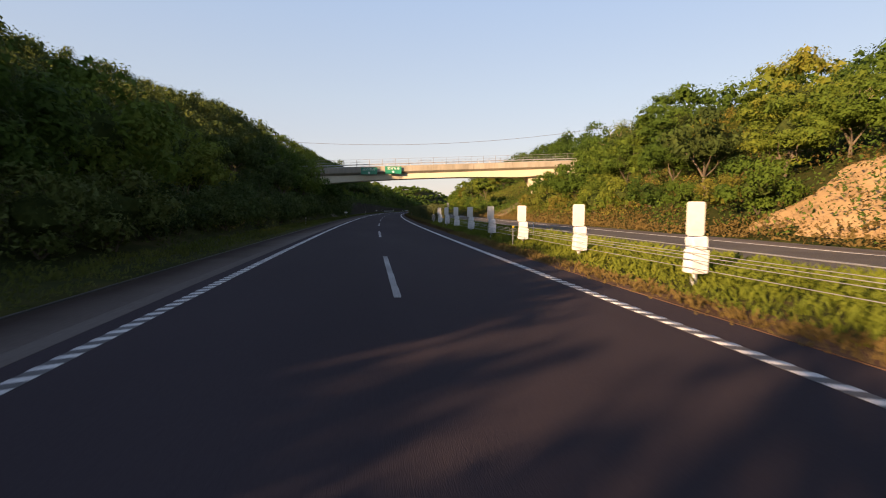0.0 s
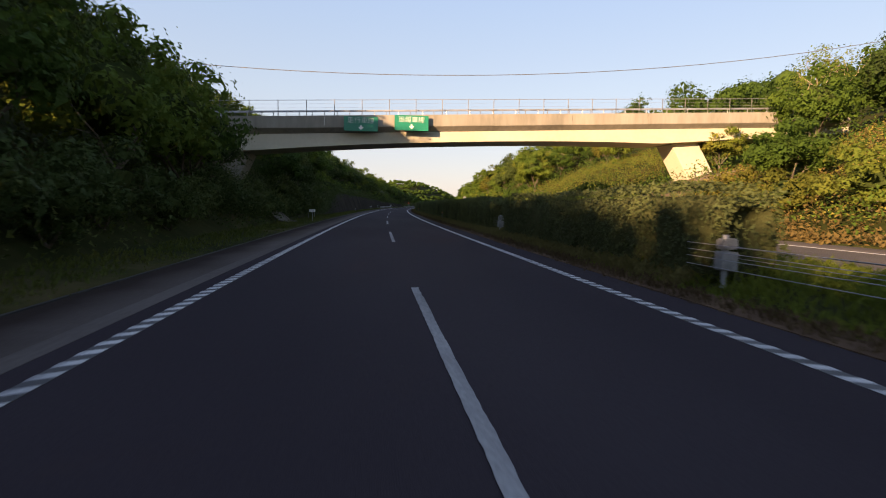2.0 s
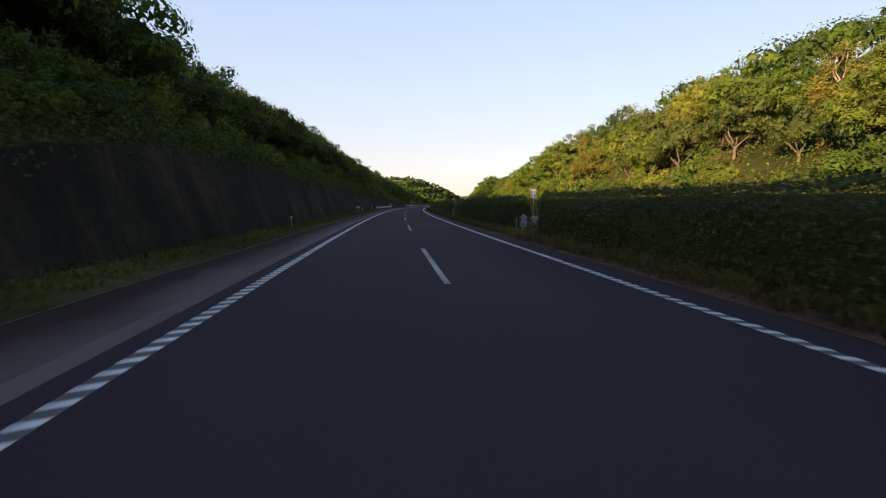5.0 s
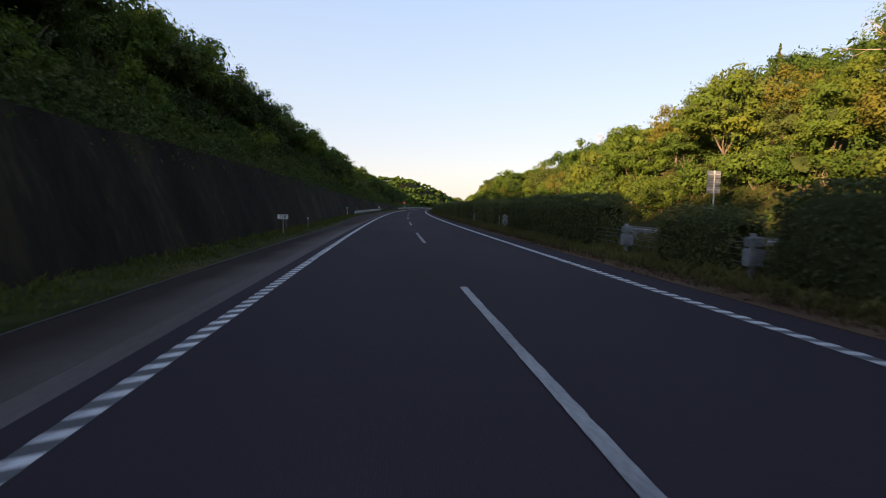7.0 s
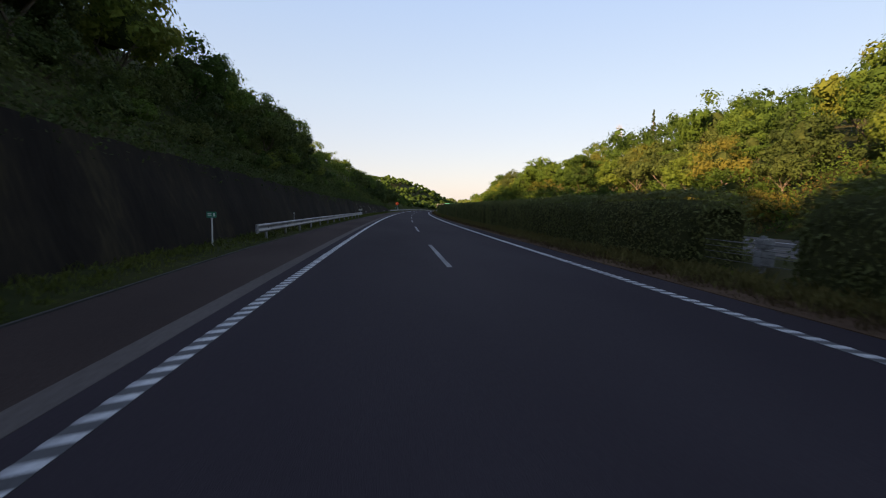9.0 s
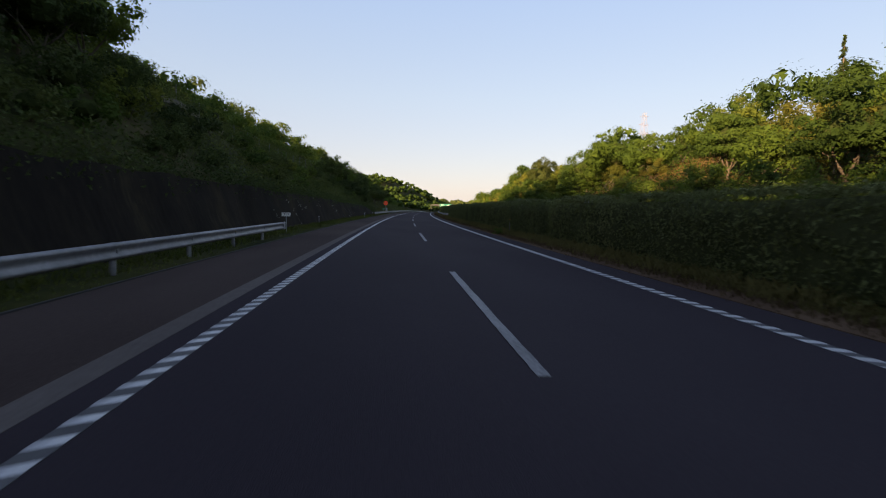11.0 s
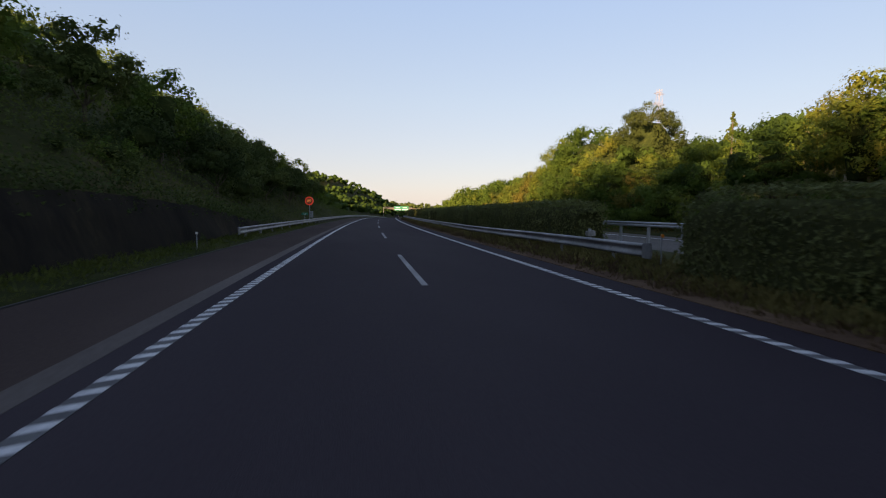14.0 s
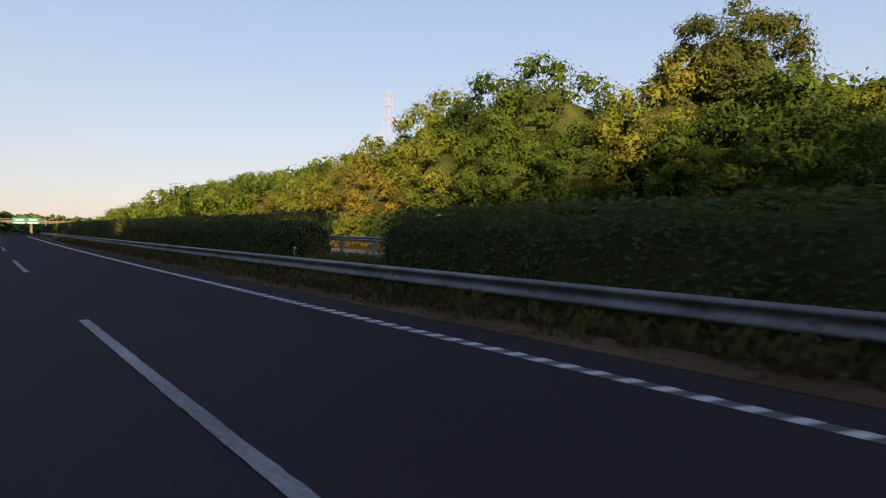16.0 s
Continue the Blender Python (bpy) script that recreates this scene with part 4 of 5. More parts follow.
def wall_top(g):
    s = 112 + 270 * g.random()
    return s, kerb_lat(s) - 2.0 - 0.1 - 0.25 * wall_height(s) - 0.9 * g.random()


def bridge_foot(g):
    s = 74 + 74 * g.random()
    return s, kerb_lat(s) - 2.3 - 0.25 * wall_height(s) - 9.5 * g.random()


scrub("foot_creepers", 3200, bridge_foot, LEAF_SHADE, "dense dark creepers on the slope by the bridge", 0.13, 49, 0.55, 18)
scrub("creepers", 2800, wall_top, LEAF_SHADE, "dark creepers hanging over the rock face", 0.12, 44, 0.40, 18)
def open_slope(g):
    return (44 + 44 * g.random() if g.random() < 0.62 else 318 + 34 * g.random()), 22 + 24 * g.random()


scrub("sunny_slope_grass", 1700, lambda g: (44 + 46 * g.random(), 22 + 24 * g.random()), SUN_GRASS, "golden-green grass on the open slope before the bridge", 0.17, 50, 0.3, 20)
scrub("dry_slope_grass", 2000, open_slope, DRY_GRASS, "orange-brown dry grass on the open slope", 0.20, 45, 0.45, 18)
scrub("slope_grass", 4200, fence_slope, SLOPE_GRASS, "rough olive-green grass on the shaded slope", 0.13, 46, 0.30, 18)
def bank(g):
    return -5 + 135 * g.random(), 19.7 + 2.2 * g.random() ** 1.5


scrub("bank_grass", 1300, bank, DRY_GRASS, "brown dry grass on the low bank by the opposite road", 0.20, 47, 0.22, 14)
def low_slope(g):
    return 96 + 44 * g.random(), 21.5 + 22 * g.random()


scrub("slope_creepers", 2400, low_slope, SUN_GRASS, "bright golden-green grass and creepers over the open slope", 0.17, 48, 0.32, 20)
scrub("undergrowth_dry", 2500, sunny_foot, DRY_GRASS, "dry brown grass between the bushes", 0.24, 42, 0.4, 16)
scrub("undergrowth_shaded", 5200, shady_foot, LEAF_SHADE, "dark creepers and shrubs on the shaded slope", 0.15, 43, 0.6, 16)


def turf(name, bands, mat, label, seed, tall):
    """Grass blades: thin bent triangles in tufts."""
    g = np.random.default_rng(seed)
    pts, hs = [], []
    for s0, s1, la, lb, n, k in bands:
        for _ in range(n):
            s = s0 + (s1 - s0) * g.random()
            u = g.random()
            lat = la(s) + (lb(s) - la(s)) * u
            pts.append(at(s, lat, max(land(s, lat), 0.012 if lat > 0 else -1.0) - 0.02))
            hs.append(tall * k * (0.45 + 0.75 * g.random()) * (0.35 + 0.65 * ramp(u, 0, 0.3)))
    c, h = np.array(pts), np.array(hs)
    blades = 5
    c = np.repeat(c, blades, axis=0) + g.normal(size=(len(c) * blades, 3)) * np.array((0.09, 0.09, 0))
    h = np.repeat(h, blades) * (0.6 + 0.6 * g.random(len(c)))
    a = g.random(len(c)) * 6.283
    d = np.stack([np.cos(a), np.sin(a), np.zeros(len(c))], 1)
    side = np.stack([-np.sin(a), np.cos(a), np.zeros(len(c))], 1)
    w = (0.010 + 0.010 * g.random(len(c)))[:, None]
    up = np.array((0, 0, 1.0))
    v = np.empty((len(c), 4, 3))
    v[:, 0] = c - side * w
    v[:, 1] = c + side * w
    v[:, 2] = c + up * h[:, None] * 0.62 + d * h[:, None] * 0.16 + side * w * 0.8
    v[:, 3] = c + up * h[:, None] + d * h[:, None] * (0.35 + 0.3 * g.random((len(c), 1)))
    f = np.arange(4 * len(c)).reshape(-1, 4)
    return tagged(arrays(name, v.reshape(-1, 3), f, mat), label, "grass", "", "stuff")


turf("median_grass", [(2, 62, lambda s: 4.95, lambda s: 9.3, 9000, 1.0), (62, 360, lambda s: 5.25, lambda s: 6.2, 1500, 0.5)], GRASS, "long green and straw-coloured grass on the median", 51, 0.32)
# straw stops where the sun does; beyond it the darker grass stands for shade
turf("straw_edge", [(0, 34, lambda s: 4.44, lambda s: 5.1, 1100, 1.0)], DRY_GRASS, "straw-coloured grass along the road's edge", 54, 0.17)
turf("dry_edge", [(34, 70, lambda s: 4.44, lambda s: 5.1, 900, 1.0), (70, 345, lambda s: 4.46, lambda s: 5.5, 7500, 0.9), (345, 460, lambda s: 4.5, lambda s: 6.8, 3000, 1.7)], DEAD_GRASS, "brown dead grass along the road's edge, toned down for shade", 53, 0.16)
turf("rough_grass", [(57, 349, lambda s: 4.98, lambda s: 5.85, 15000, 1.0), (349, 460, lambda s: 5.0, lambda s: 6.5, 4500, 1.2), (143.7, 149.2, lambda s: 5.9, lambda s: 8.7, 600, 1.2), (74, 77.3, lambda s: 5.9, lambda s: 8.7, 350, 1.2), (176.5, 185.4, lambda s: 5.9, lambda s: 8.7, 900, 1.2), (199.4, 202.8, lambda s: 5.9, lambda s: 8.7, 350, 1.2), (398, 403.2, lambda s: 5.9, lambda s: 8.7, 500, 1.2)], ROUGH_GRASS, "rough olive-brown grass at the foot of the hedge", 55, 0.30)
turf("verge_grass", [(-2, 400, lambda s: kerb_lat(s) - 0.10, lambda s: kerb_lat(s) - 2.0, 12500, 1.0)], VERGE_GRASS, "short green grass on the verge behind the kerb", 52, 0.18)


def soil_slip():
    """A bare patch where the slope has slipped."""
    v, f = [], []
    n, m = 26, 20
    for i in range(n):
        for j in range(m):
            s, lat = 15.5 + 13.0 * i / (n - 1), 20.7 + 9.0 * j / (m - 1)
            edge = min(i, n - 1 - i) / (n / 2) * 1.4
            edge = min(edge, min(j + 2, m - 1 - j) / (m / 2) * 1.4) + 0.5 * lump(s, lat, 2.2, 9.0)
            v.append(tuple(at(s, lat, land(s, lat) + 0.14 * ramp(edge, 0.0, 0.5) - 0.06 + 0.10 * lump(s, lat, 0.7, 2.0))))
    for i in range(n - 1):
        for j in range(m - 1):
            a = i * m + j
            f.append((a, a + m, a + m + 1, a + 1))
    tagged(arrays("soil_slip", np.array(v), np.array(f), SOIL, None, True), "bare orange soil where the slope has slipped", "soil", "", "structure")


soil_slip()


def wall_sprouts():
    """Pale dry sprouts that grow out of joints in the rock face."""
    g = np.random.default_rng(61)
    ps = []
    for _ in range(16):
        s, t = 293 + 52 * g.random(), 0.2 + 0.7 * g.random()
        h = wall_height(s)
        for _ in range(5):
            q, u = s + 0.35 * g.normal(), min(0.98, max(0.05, t + 0.07 * g.normal()))
            ps.append(at(q, kerb_lat(q) - 2.0 + 0.52 - (0.35 + 0.25 * h) * u, 0.02 + (h + 0.28) * u))
    c = np.array(ps)
    v, f = leaf_set(c, g.normal(size=c.shape) * 0.5 + np.array((1.0, -0.5, 0.3)), 0.07 + 0.09 * g.random(len(c)), g, 0.5)
    tagged(arrays("wall_sprouts", v, f, PALE_SPROUT), "pale dry sprouts growing from the dark rock face", "sprouts", "", "stuff")


PALE_SPROUT = foliage("pale dry sprouts", [(0.22, 0.21, 0.17), (0.32, 0.31, 0.26), (0.42, 0.40, 0.34)], 0.3, 0.9)
wall_sprouts()
strip("slope_ledge", 297, 326, lambda s: (-17.45, -17.0, land(s, -17.2) + 0.16), DULL_CONCRETE, 0.4, 1.5, label="narrow grey concrete ledge below the wire fence", category="ledge")


# ---------------------------------------------------------------- hedges
def hedge(s0, s1, lat=6.3, wide=1.5, high=1.92, dense=210, leaf=0.092):
    """A clipped hedge: a dark twiggy core under a coat of small leaves."""
    g = np.random.default_rng(int(s0 * 10))
    ob = thing("hedge", "dark green clipped hedge along the grassy median", "hedge", site((s0 + s1) / 2, lat), "hedges on the median")
    inv = ob.matrix_basis.inverted()
    n = max(3, int((s1 - s0) / 0.8))
    ring = 10
    v, f = [], []
    prof = [(math.cos(a), math.sin(a)) for a in np.linspace(math.pi * 1.12, -math.pi * 0.12, ring)]
    for i in range(n + 1):
        s = s0 + (s1 - s0) * i / n
        end = min(1.0, 0.35 + min(s - s0, s1 - s) * 0.9)
        for cx, cz in prof:
            q = 0.93 + 0.20 * lump(s, cx * 2 + cz, 1.1, 6.0)
            x = math.copysign(abs(cx) ** 0.45, cx) * wide * 0.5 * q * (0.6 + 0.4 * end)
            z = 0.22 + max(0, math.copysign(abs(cz) ** 0.4, cz)) * (high - 0.32) * (0.96 + 0.08 * lump(s, cx, 1.4, 2.0)) * (0.75 + 0.25 * end)
            v.append(tuple(inv @ at(s, lat + x, z)))
        if i:
            for j in range(ring - 1):
                a, b = (i - 1) * ring + j, i * ring + j
                f.append((a, a + 1, b + 1, b))
    for o in (0, n * ring):
        f += [(o + j, o + j + 1, o + ring - 2 - j, o + ring - 1 - j) for j in range(ring // 2 - 1)]
    arrays("core", np.array(v), np.array(f), HEDGE_CORE, ob, True)
    m = int((s1 - s0) * (1.35 * high + wide) * dense)
    s = s0 + (s1 - s0) * g.random(m)
    t = g.random(m) * (1.35 * high + wide)
    t = np.where(t > high + wide, high + wide + (t - high - wide) / 0.35, t)
    P, N = np.empty((m, 3)), np.empty((m, 3))
    for i in range(m):
        si, ti = s[i], t[i]
        wob = 0.10 * lump(si, ti, 0.9, 6.0) + 0.16 * lump(si, ti, 3.2, 1.0)
        if ti < high:
            x, z, nx, nz = -wide / 2 - wob, 0.12 + ti * 0.95, -1, 0.15
        elif ti < high + wide:
            x, z, nx, nz = ti - high - wide / 2, high + wob * 0.9, 0, 1
        else:
            x, z, nx, nz = wide / 2 + wob, 0.12 + (ti - high - wide) * 0.95, 1, 0.15
        r = max(0.0, (z - high + 0.35) / 0.35)
        x *= 1 - 0.16 * min(1, r)
        e = min(si - s0, s1 - si)
        if e < 0.7:
            x *= 0.7 + 0.3 * e / 0.7
            z *= 0.86 + 0.14 * e / 0.7
        P[i] = inv @ at(si, lat + x, z)
        N[i] = (nx, 0, nz)
    for q in (s0, s1):
        k = int(high * wide * dense * 1.2)
        u = g.random((k, 2))
        E = np.array([tuple(inv @ at(q + g.normal() * 0.10, lat + (a - 0.5) * wide * 0.85, 0.15 + b * (high - 0.25))) for a, b in u])
        P = np.vstack([P, E])
        N = np.vstack([N, np.tile((0, 1 if q == s1 else -1, 0.2), (k, 1))])
    P += g.normal(size=P.shape) * 0.05
    N += g.normal(size=N.shape) * 0.5
    vv, ff = leaf_set(P, N, leaf * (0.6 + 0.8 * g.random(len(P))), g, 0.6)
    arrays("foliage", vv, ff, HEDGE_LEAF, ob)
    return ob



for a, b in ((56.7, 74.0), (77.3, 110.0), (110.2, 143.7), (149.2, 176.5), (185.4, 199.4), (202.8, 215.4), (218.2, 224.6), (227.6, 258.0), (258.2, 289.0), (289.2, 320.0), (320.2, 349.2)):
    hedge(a, b, lat=6.42, high=1.98)
hedge(177.9, 181.0, wide=1.1, high=1.55)
for a, b in ((357.4, 378.0), (378.2, 398.1), (403.0, 440.0)):
    hedge(a, b, lat=7.3, wide=1.6, high=2.0)
for a, b in ((440.2, 500.0), (500.2, 580.0), (580.2, 640.0)):
    hedge(a, b, lat=7.3, wide=1.6, high=2.0, dense=50, leaf=0.20)


# ---------------------------------------------------------------- bridge
def bridge_z(x):
    return 0.046 * (x - 3.0)


def girder_low(x):
    """The underside of the girder: a shallow arch between the legs."""
    t = (x - 6.8) / 17.6
    return 6.76 + bridge_z(x) - 0.42 * min(1.0, abs(t)) ** 2.2 - (0.0 if abs(t) < 1 else -0.30 * (abs(t) - 1) * 2)


def extrude_profile(bm, xs, low, high, y0, y1):
    """A beam along x between two heights and two depths."""
    rings = []
    for x in xs:
        rings.append([bm.verts.new((x, y0, low(x))), bm.verts.new((x, y1, low(x))), bm.verts.new((x, y1, high(x))), bm.verts.new((x, y0, high(x)))])
    for a, b in zip(rings, rings[1:]):
        for j in range(4):
            k = (j + 1) % 4
            bm.faces.new((a[j], a[k], b[k], b[j]))
    bm.faces.new(rings[0]), bm.faces.new(rings[-1])
    bmesh.ops.recalc_face_normals(bm, faces=bm.faces[:])
    return bm


def build_bridge():
    b = thing("bridge", "cream and grey concrete overpass on slanted legs", "bridge", Matrix.Translation((2.0, 1.45, 0)))
    xs = np.linspace(-26, 44, 71)
    part("girder", extrude_profile(bmesh.new(), xs, girder_low, lambda x: 7.62 + bridge_z(x), 90.65, 94.6), GIRDER_PAINT, b, "cream painted box girder")
    bm = bmesh.new()
    rings = []
    for x in xs:
        rings.append([bm.verts.new((x, y, z + bridge_z(x))) for y, z in ((90.12, 8.0), (90.64, 7.624), (94.61, 7.624), (95.54, 8.0), (95.54, 8.07), (90.12, 8.07))])
    for q, r in zip(rings, rings[1:]):
        for j in range(6):
            k = (j + 1) % 6
            bm.faces.new((q[j], q[k], r[k], r[j]))
    bm.faces.new(rings[0]), bm.faces.new(rings[-1])
    bmesh.ops.recalc_face_normals(bm, faces=bm.faces[:])
    part("deck_slab", bm, CONCRETE, b, "deck slab with sloping brackets")
    for y in (90.10, 95.30):
        for i in range(10):
            mid = -22.5 + 7.0 * i
            bm = bmesh.new()
            box(bm, (6.988, 0.26, 0.93), Matrix.Translation((mid, y + 0.13, 8.495 + bridge_z(mid))) @ Matrix.Rotation(-math.atan(0.046), 4, "Y"), 0.015)
            part("parapet", bm, CONCRETE, b, "stained grey concrete parapet")
    for x, lean in ((-12.1, -1), (27.3, 1)):
        for y in (91.9,):
            bm = bmesh.new()
            rings = []
            for t in (0, 1):
                zc = girder_low(x) + 0.25 - 8.2 * t
                xc = x + lean * (0.60 if lean > 0 else 0.52) * 8.2 * t
                w = 1.15 + 0.1 * t
                rings.append([bm.verts.new((xc - w, y - 0.5, zc - lean * 0.35 * w)), bm.verts.new((xc + w, y - 0.5, zc + lean * 0.35 * w)), bm.verts.new((xc + w, y + 2.0, zc + lean * 0.35 * w)), bm.verts.new((xc - w, y + 2.0, zc - lean * 0.35 * w))])
            for j in range(4):
                k = (j + 1) % 4
                bm.faces.new((rings[0][j], rings[0][k], rings[1][k], rings[1][j]))
            bm.faces.new(rings[0]), bm.faces.new(rings[1])
            bmesh.ops.recalc_face_normals(bm, faces=bm.faces[:])
            bmesh.ops.bevel(bm, geom=bm.edges[:], offset=0.03, segments=1, affect="EDGES")
            part("leg", bm, GIRDER_PAINT if x > 0 else CONCRETE, b, "slanted concrete leg")
    # high fence with thin wires, and the low rail inside it
    for y in (90.25, 95.42):
        for i in range(31):
            x = -24 + 2.2 * i
            bm = bmesh.new()
            rod(bm, (x, y, 8.85 + bridge_z(x)), (x, y, 10.24 + bridge_z(x)), 0.03, sides=6)
            part("fence_post", bm, DARK_STEEL, b)
        for z in (9.3, 9.6, 9.9, 10.2):
            bm = bmesh.new()
            rod(bm, (-24, y, z + bridge_z(-24)), (42, y, z + bridge_z(42)), 0.022 if z > 10 else 0.006, sides=5)
            part("fence_wire", bm, STEEL, b)
        bm = bmesh.new()
        m = Matrix.Translation((9, y + (0.25 if y < 92 else -0.25), 9.36 + bridge_z(9))) @ Matrix.Rotation(-math.atan(0.046), 4, "Y")
        box(bm, (66, 0.08, 0.15), m, 0.02)
        part("hand_rail", bm, STEEL, b)
        for i in range(33):
            x = -23 + 2.0 * i
            bm = bmesh.new()
            rod(bm, (x, y + (0.25 if y < 92 else -0.25), 8.85 + bridge_z(x)), (x, y + (0.25 if y < 92 else -0.25), 9.33 + bridge_z(x)), 0.035, sides=6)
            part("rail_post", bm, STEEL, b)
    return b


build_bridge()


def slope_paving(s0, s1, lat0, lat1):
    """Brown concrete blocks laid on the slope under the bridge."""
    v, f = [], []
    n, m = 10, 12
    for i in range(n + 1):
        for j in range(m + 1):
            q, l = s0 + (s1 - s0) * i / n, lat0 + (lat1 - lat0) * j / m
            v.append(tuple(at(q, l, max(land(q, l), land((s0 + s1) / 2, l)) + 0.10)))
    for i in range(n):
        for j in range(m):
            a = i * (m + 1) + j
            f.append((a, a + m + 1, a + m + 2, a + 1))
    ob = tagged(arrays("slope_paving", np.array(v), np.array(f), PAVING, None, False), "brown concrete block paving on the slope under the bridge", "paving", "", "structure")
    thick = ob.modifiers.new("thickness", "SOLIDIFY")
    thick.thickness, thick.offset = 0.3, -1.0


PAVING = varied("brown paving blocks", [(0.10, 0.075, 0.05), (0.16, 0.12, 0.08), (0.22, 0.17, 0.12)], 0.6, 0.95, bump=0.6, fine=4.0, spec=0.05)
slope_paving(89.5, 98.0, 20.3, 29.5)


def drain_chute():
    """A curved concrete chute that leads water from the bridge's leg to the roadside."""
    ob = thing("drain_chute", "pale curved concrete drain chute at the bridge's foot", "drain chute", Matrix.Translation(at(86, -8, land(86, -8))))
    inv = ob.matrix_basis.inverted()
    n = 16
    for name, l0, l1, h0, h1 in (("channel", -0.42, 0.42, 0.0, 0.03), ("side_wall", -0.54, -0.42, 0.0, 0.08), ("side_wall", 0.42, 0.54, 0.0, 0.08)):
        bm = bmesh.new()
        rings = []
        for i in range(n + 1):
            t = i / n
            q, l = 93.0 - 6.6 * t, -10.4 + 3.5 * t - 0.5 * math.sin(math.pi * t)
            z = 0.08 + max(land(q, l), land(q, l - 0.5)) * (1 - 0.25 * t)
            ring = []
            for dl, dz in ((l0, h0 - 0.35), (l1, h0 - 0.35), (l1, h1), (l0, h1)):
                ring.append(bm.verts.new(inv @ at(q + dl * 0.75, l + dl * 0.66, z + dz)))
            rings.append(ring)
        for a, b in zip(rings, rings[1:]):
            for j in range(4):
                bm.faces.new((a[j], a[(j + 1) % 4], b[(j + 1) % 4], b[j]))
        bm.faces.new(rings[0]), bm.faces.new(rings[-1])
        bmesh.ops.recalc_face_normals(bm, faces=bm.faces[:])
        part(name, bm, DULL_CONCRETE, ob)


drain_chute()


def letters(name, text, size, m, mat, parent, thick=0.004, label=""):
    cu = bpy.data.curves.new(name, "FONT")
    cu.body, cu.size, cu.extrude, cu.offset = text, size, thick, -0.011 * size
    cu.align_x, cu.align_y = "CENTER", "CENTER"
    tmp = new(name, cu)
    bpy.context.view_layer.update()
    me = bpy.data.meshes.new_from_object(tmp)
    bpy.data.objects.remove(tmp)
    ob = finish(new(name, me), mat)
    ob.parent = parent
    ob.matrix_basis = m
    return tagged(ob, label)


def rounded_panel(bm, w, h, t, r=0.08):
    pts = []
    for cx, cz, a0 in ((w / 2 - r, h / 2 - r, 0), (-w / 2 + r, h / 2 - r, 90), (-w / 2 + r, -h / 2 + r, 180), (w / 2 - r, -h / 2 + r, 270)):
        for k in range(5):
            a = radians(a0 + 22.5 * k)
            pts.append((cx + r * math.cos(a), cz + r * math.sin(a)))
    front = [bm.verts.new((x, -t / 2, z)) for x, z in pts]
    back = [bm.verts.new((x, t / 2, z)) for x, z in pts]
    bm.faces.new(front), bm.faces.new(list(reversed(back)))
    for i in range(len(pts)):
        j = (i + 1) % len(pts)
        bm.faces.new((front[j], front[i], back[i], back[j]))
    bmesh.ops.recalc_face_normals(bm, faces=bm.faces[:])
    return bm


FACE = Matrix.Rotation(radians(90), 4, "X")


def lane_sign(x0, x1, z0, z1, text, label):
    w, h = x1 - x0, z1 - z0
    s = thing("lane_sign", label, "road sign", Matrix.Translation(((x0 + x1) / 2, 91.2, (z0 + z1) / 2)), "lane signs on the bridge")
    part("panel", rounded_panel(bmesh.new(), w, h, 0.06, 0.05), SIGN_GREEN, s, "green panel")
    letters("lettering", text, 0.54, Matrix.Translation((0, -0.036, 0.24)) @ FACE, SIGN_WHITE, s, label="white lettering")
    bm = bmesh.new()
    poly = [(-0.07, 0.0), (-0.07, -0.14), (-0.24, -0.14), (0, -0.38), (0.24, -0.14), (0.07, -0.14), (0.07, 0.0)]
    vs = [bm.verts.new((x, -0.034, z - 0.12)) for x, z in poly]
    bm.faces.new(vs)
    r = bmesh.ops.extrude_face_region(bm, geom=bm.faces[:])
    bmesh.ops.translate(bm, verts=[q for q in r["geom"] if isinstance(q, bmesh.types.BMVert)], vec=(0, -0.004, 0))
    bmesh.ops.recalc_face_normals(bm, faces=bm.faces[:])
    part("arrow", bm, SIGN_WHITE, s, "white downward arrow")
    for x in (-w * 0.3, w * 0.3):
        for z in (-h * 0.3, h * 0.3):
            bm = bmesh.new()
            box(bm, (0.08, 0.36, 0.08), Matrix.Translation((x, 0.20, z)), 0.008)
            part("bracket", bm, STEEL, s)
    return s


lane_sign(-1.46, 1.26, 7.40, 8.56, "走行車線", "green hanging lane sign with white lettering, half shaded")
lane_sign(2.60, 5.38, 7.58, 8.80, "追越車線", "green hanging lane sign with white lettering, in sunlight")


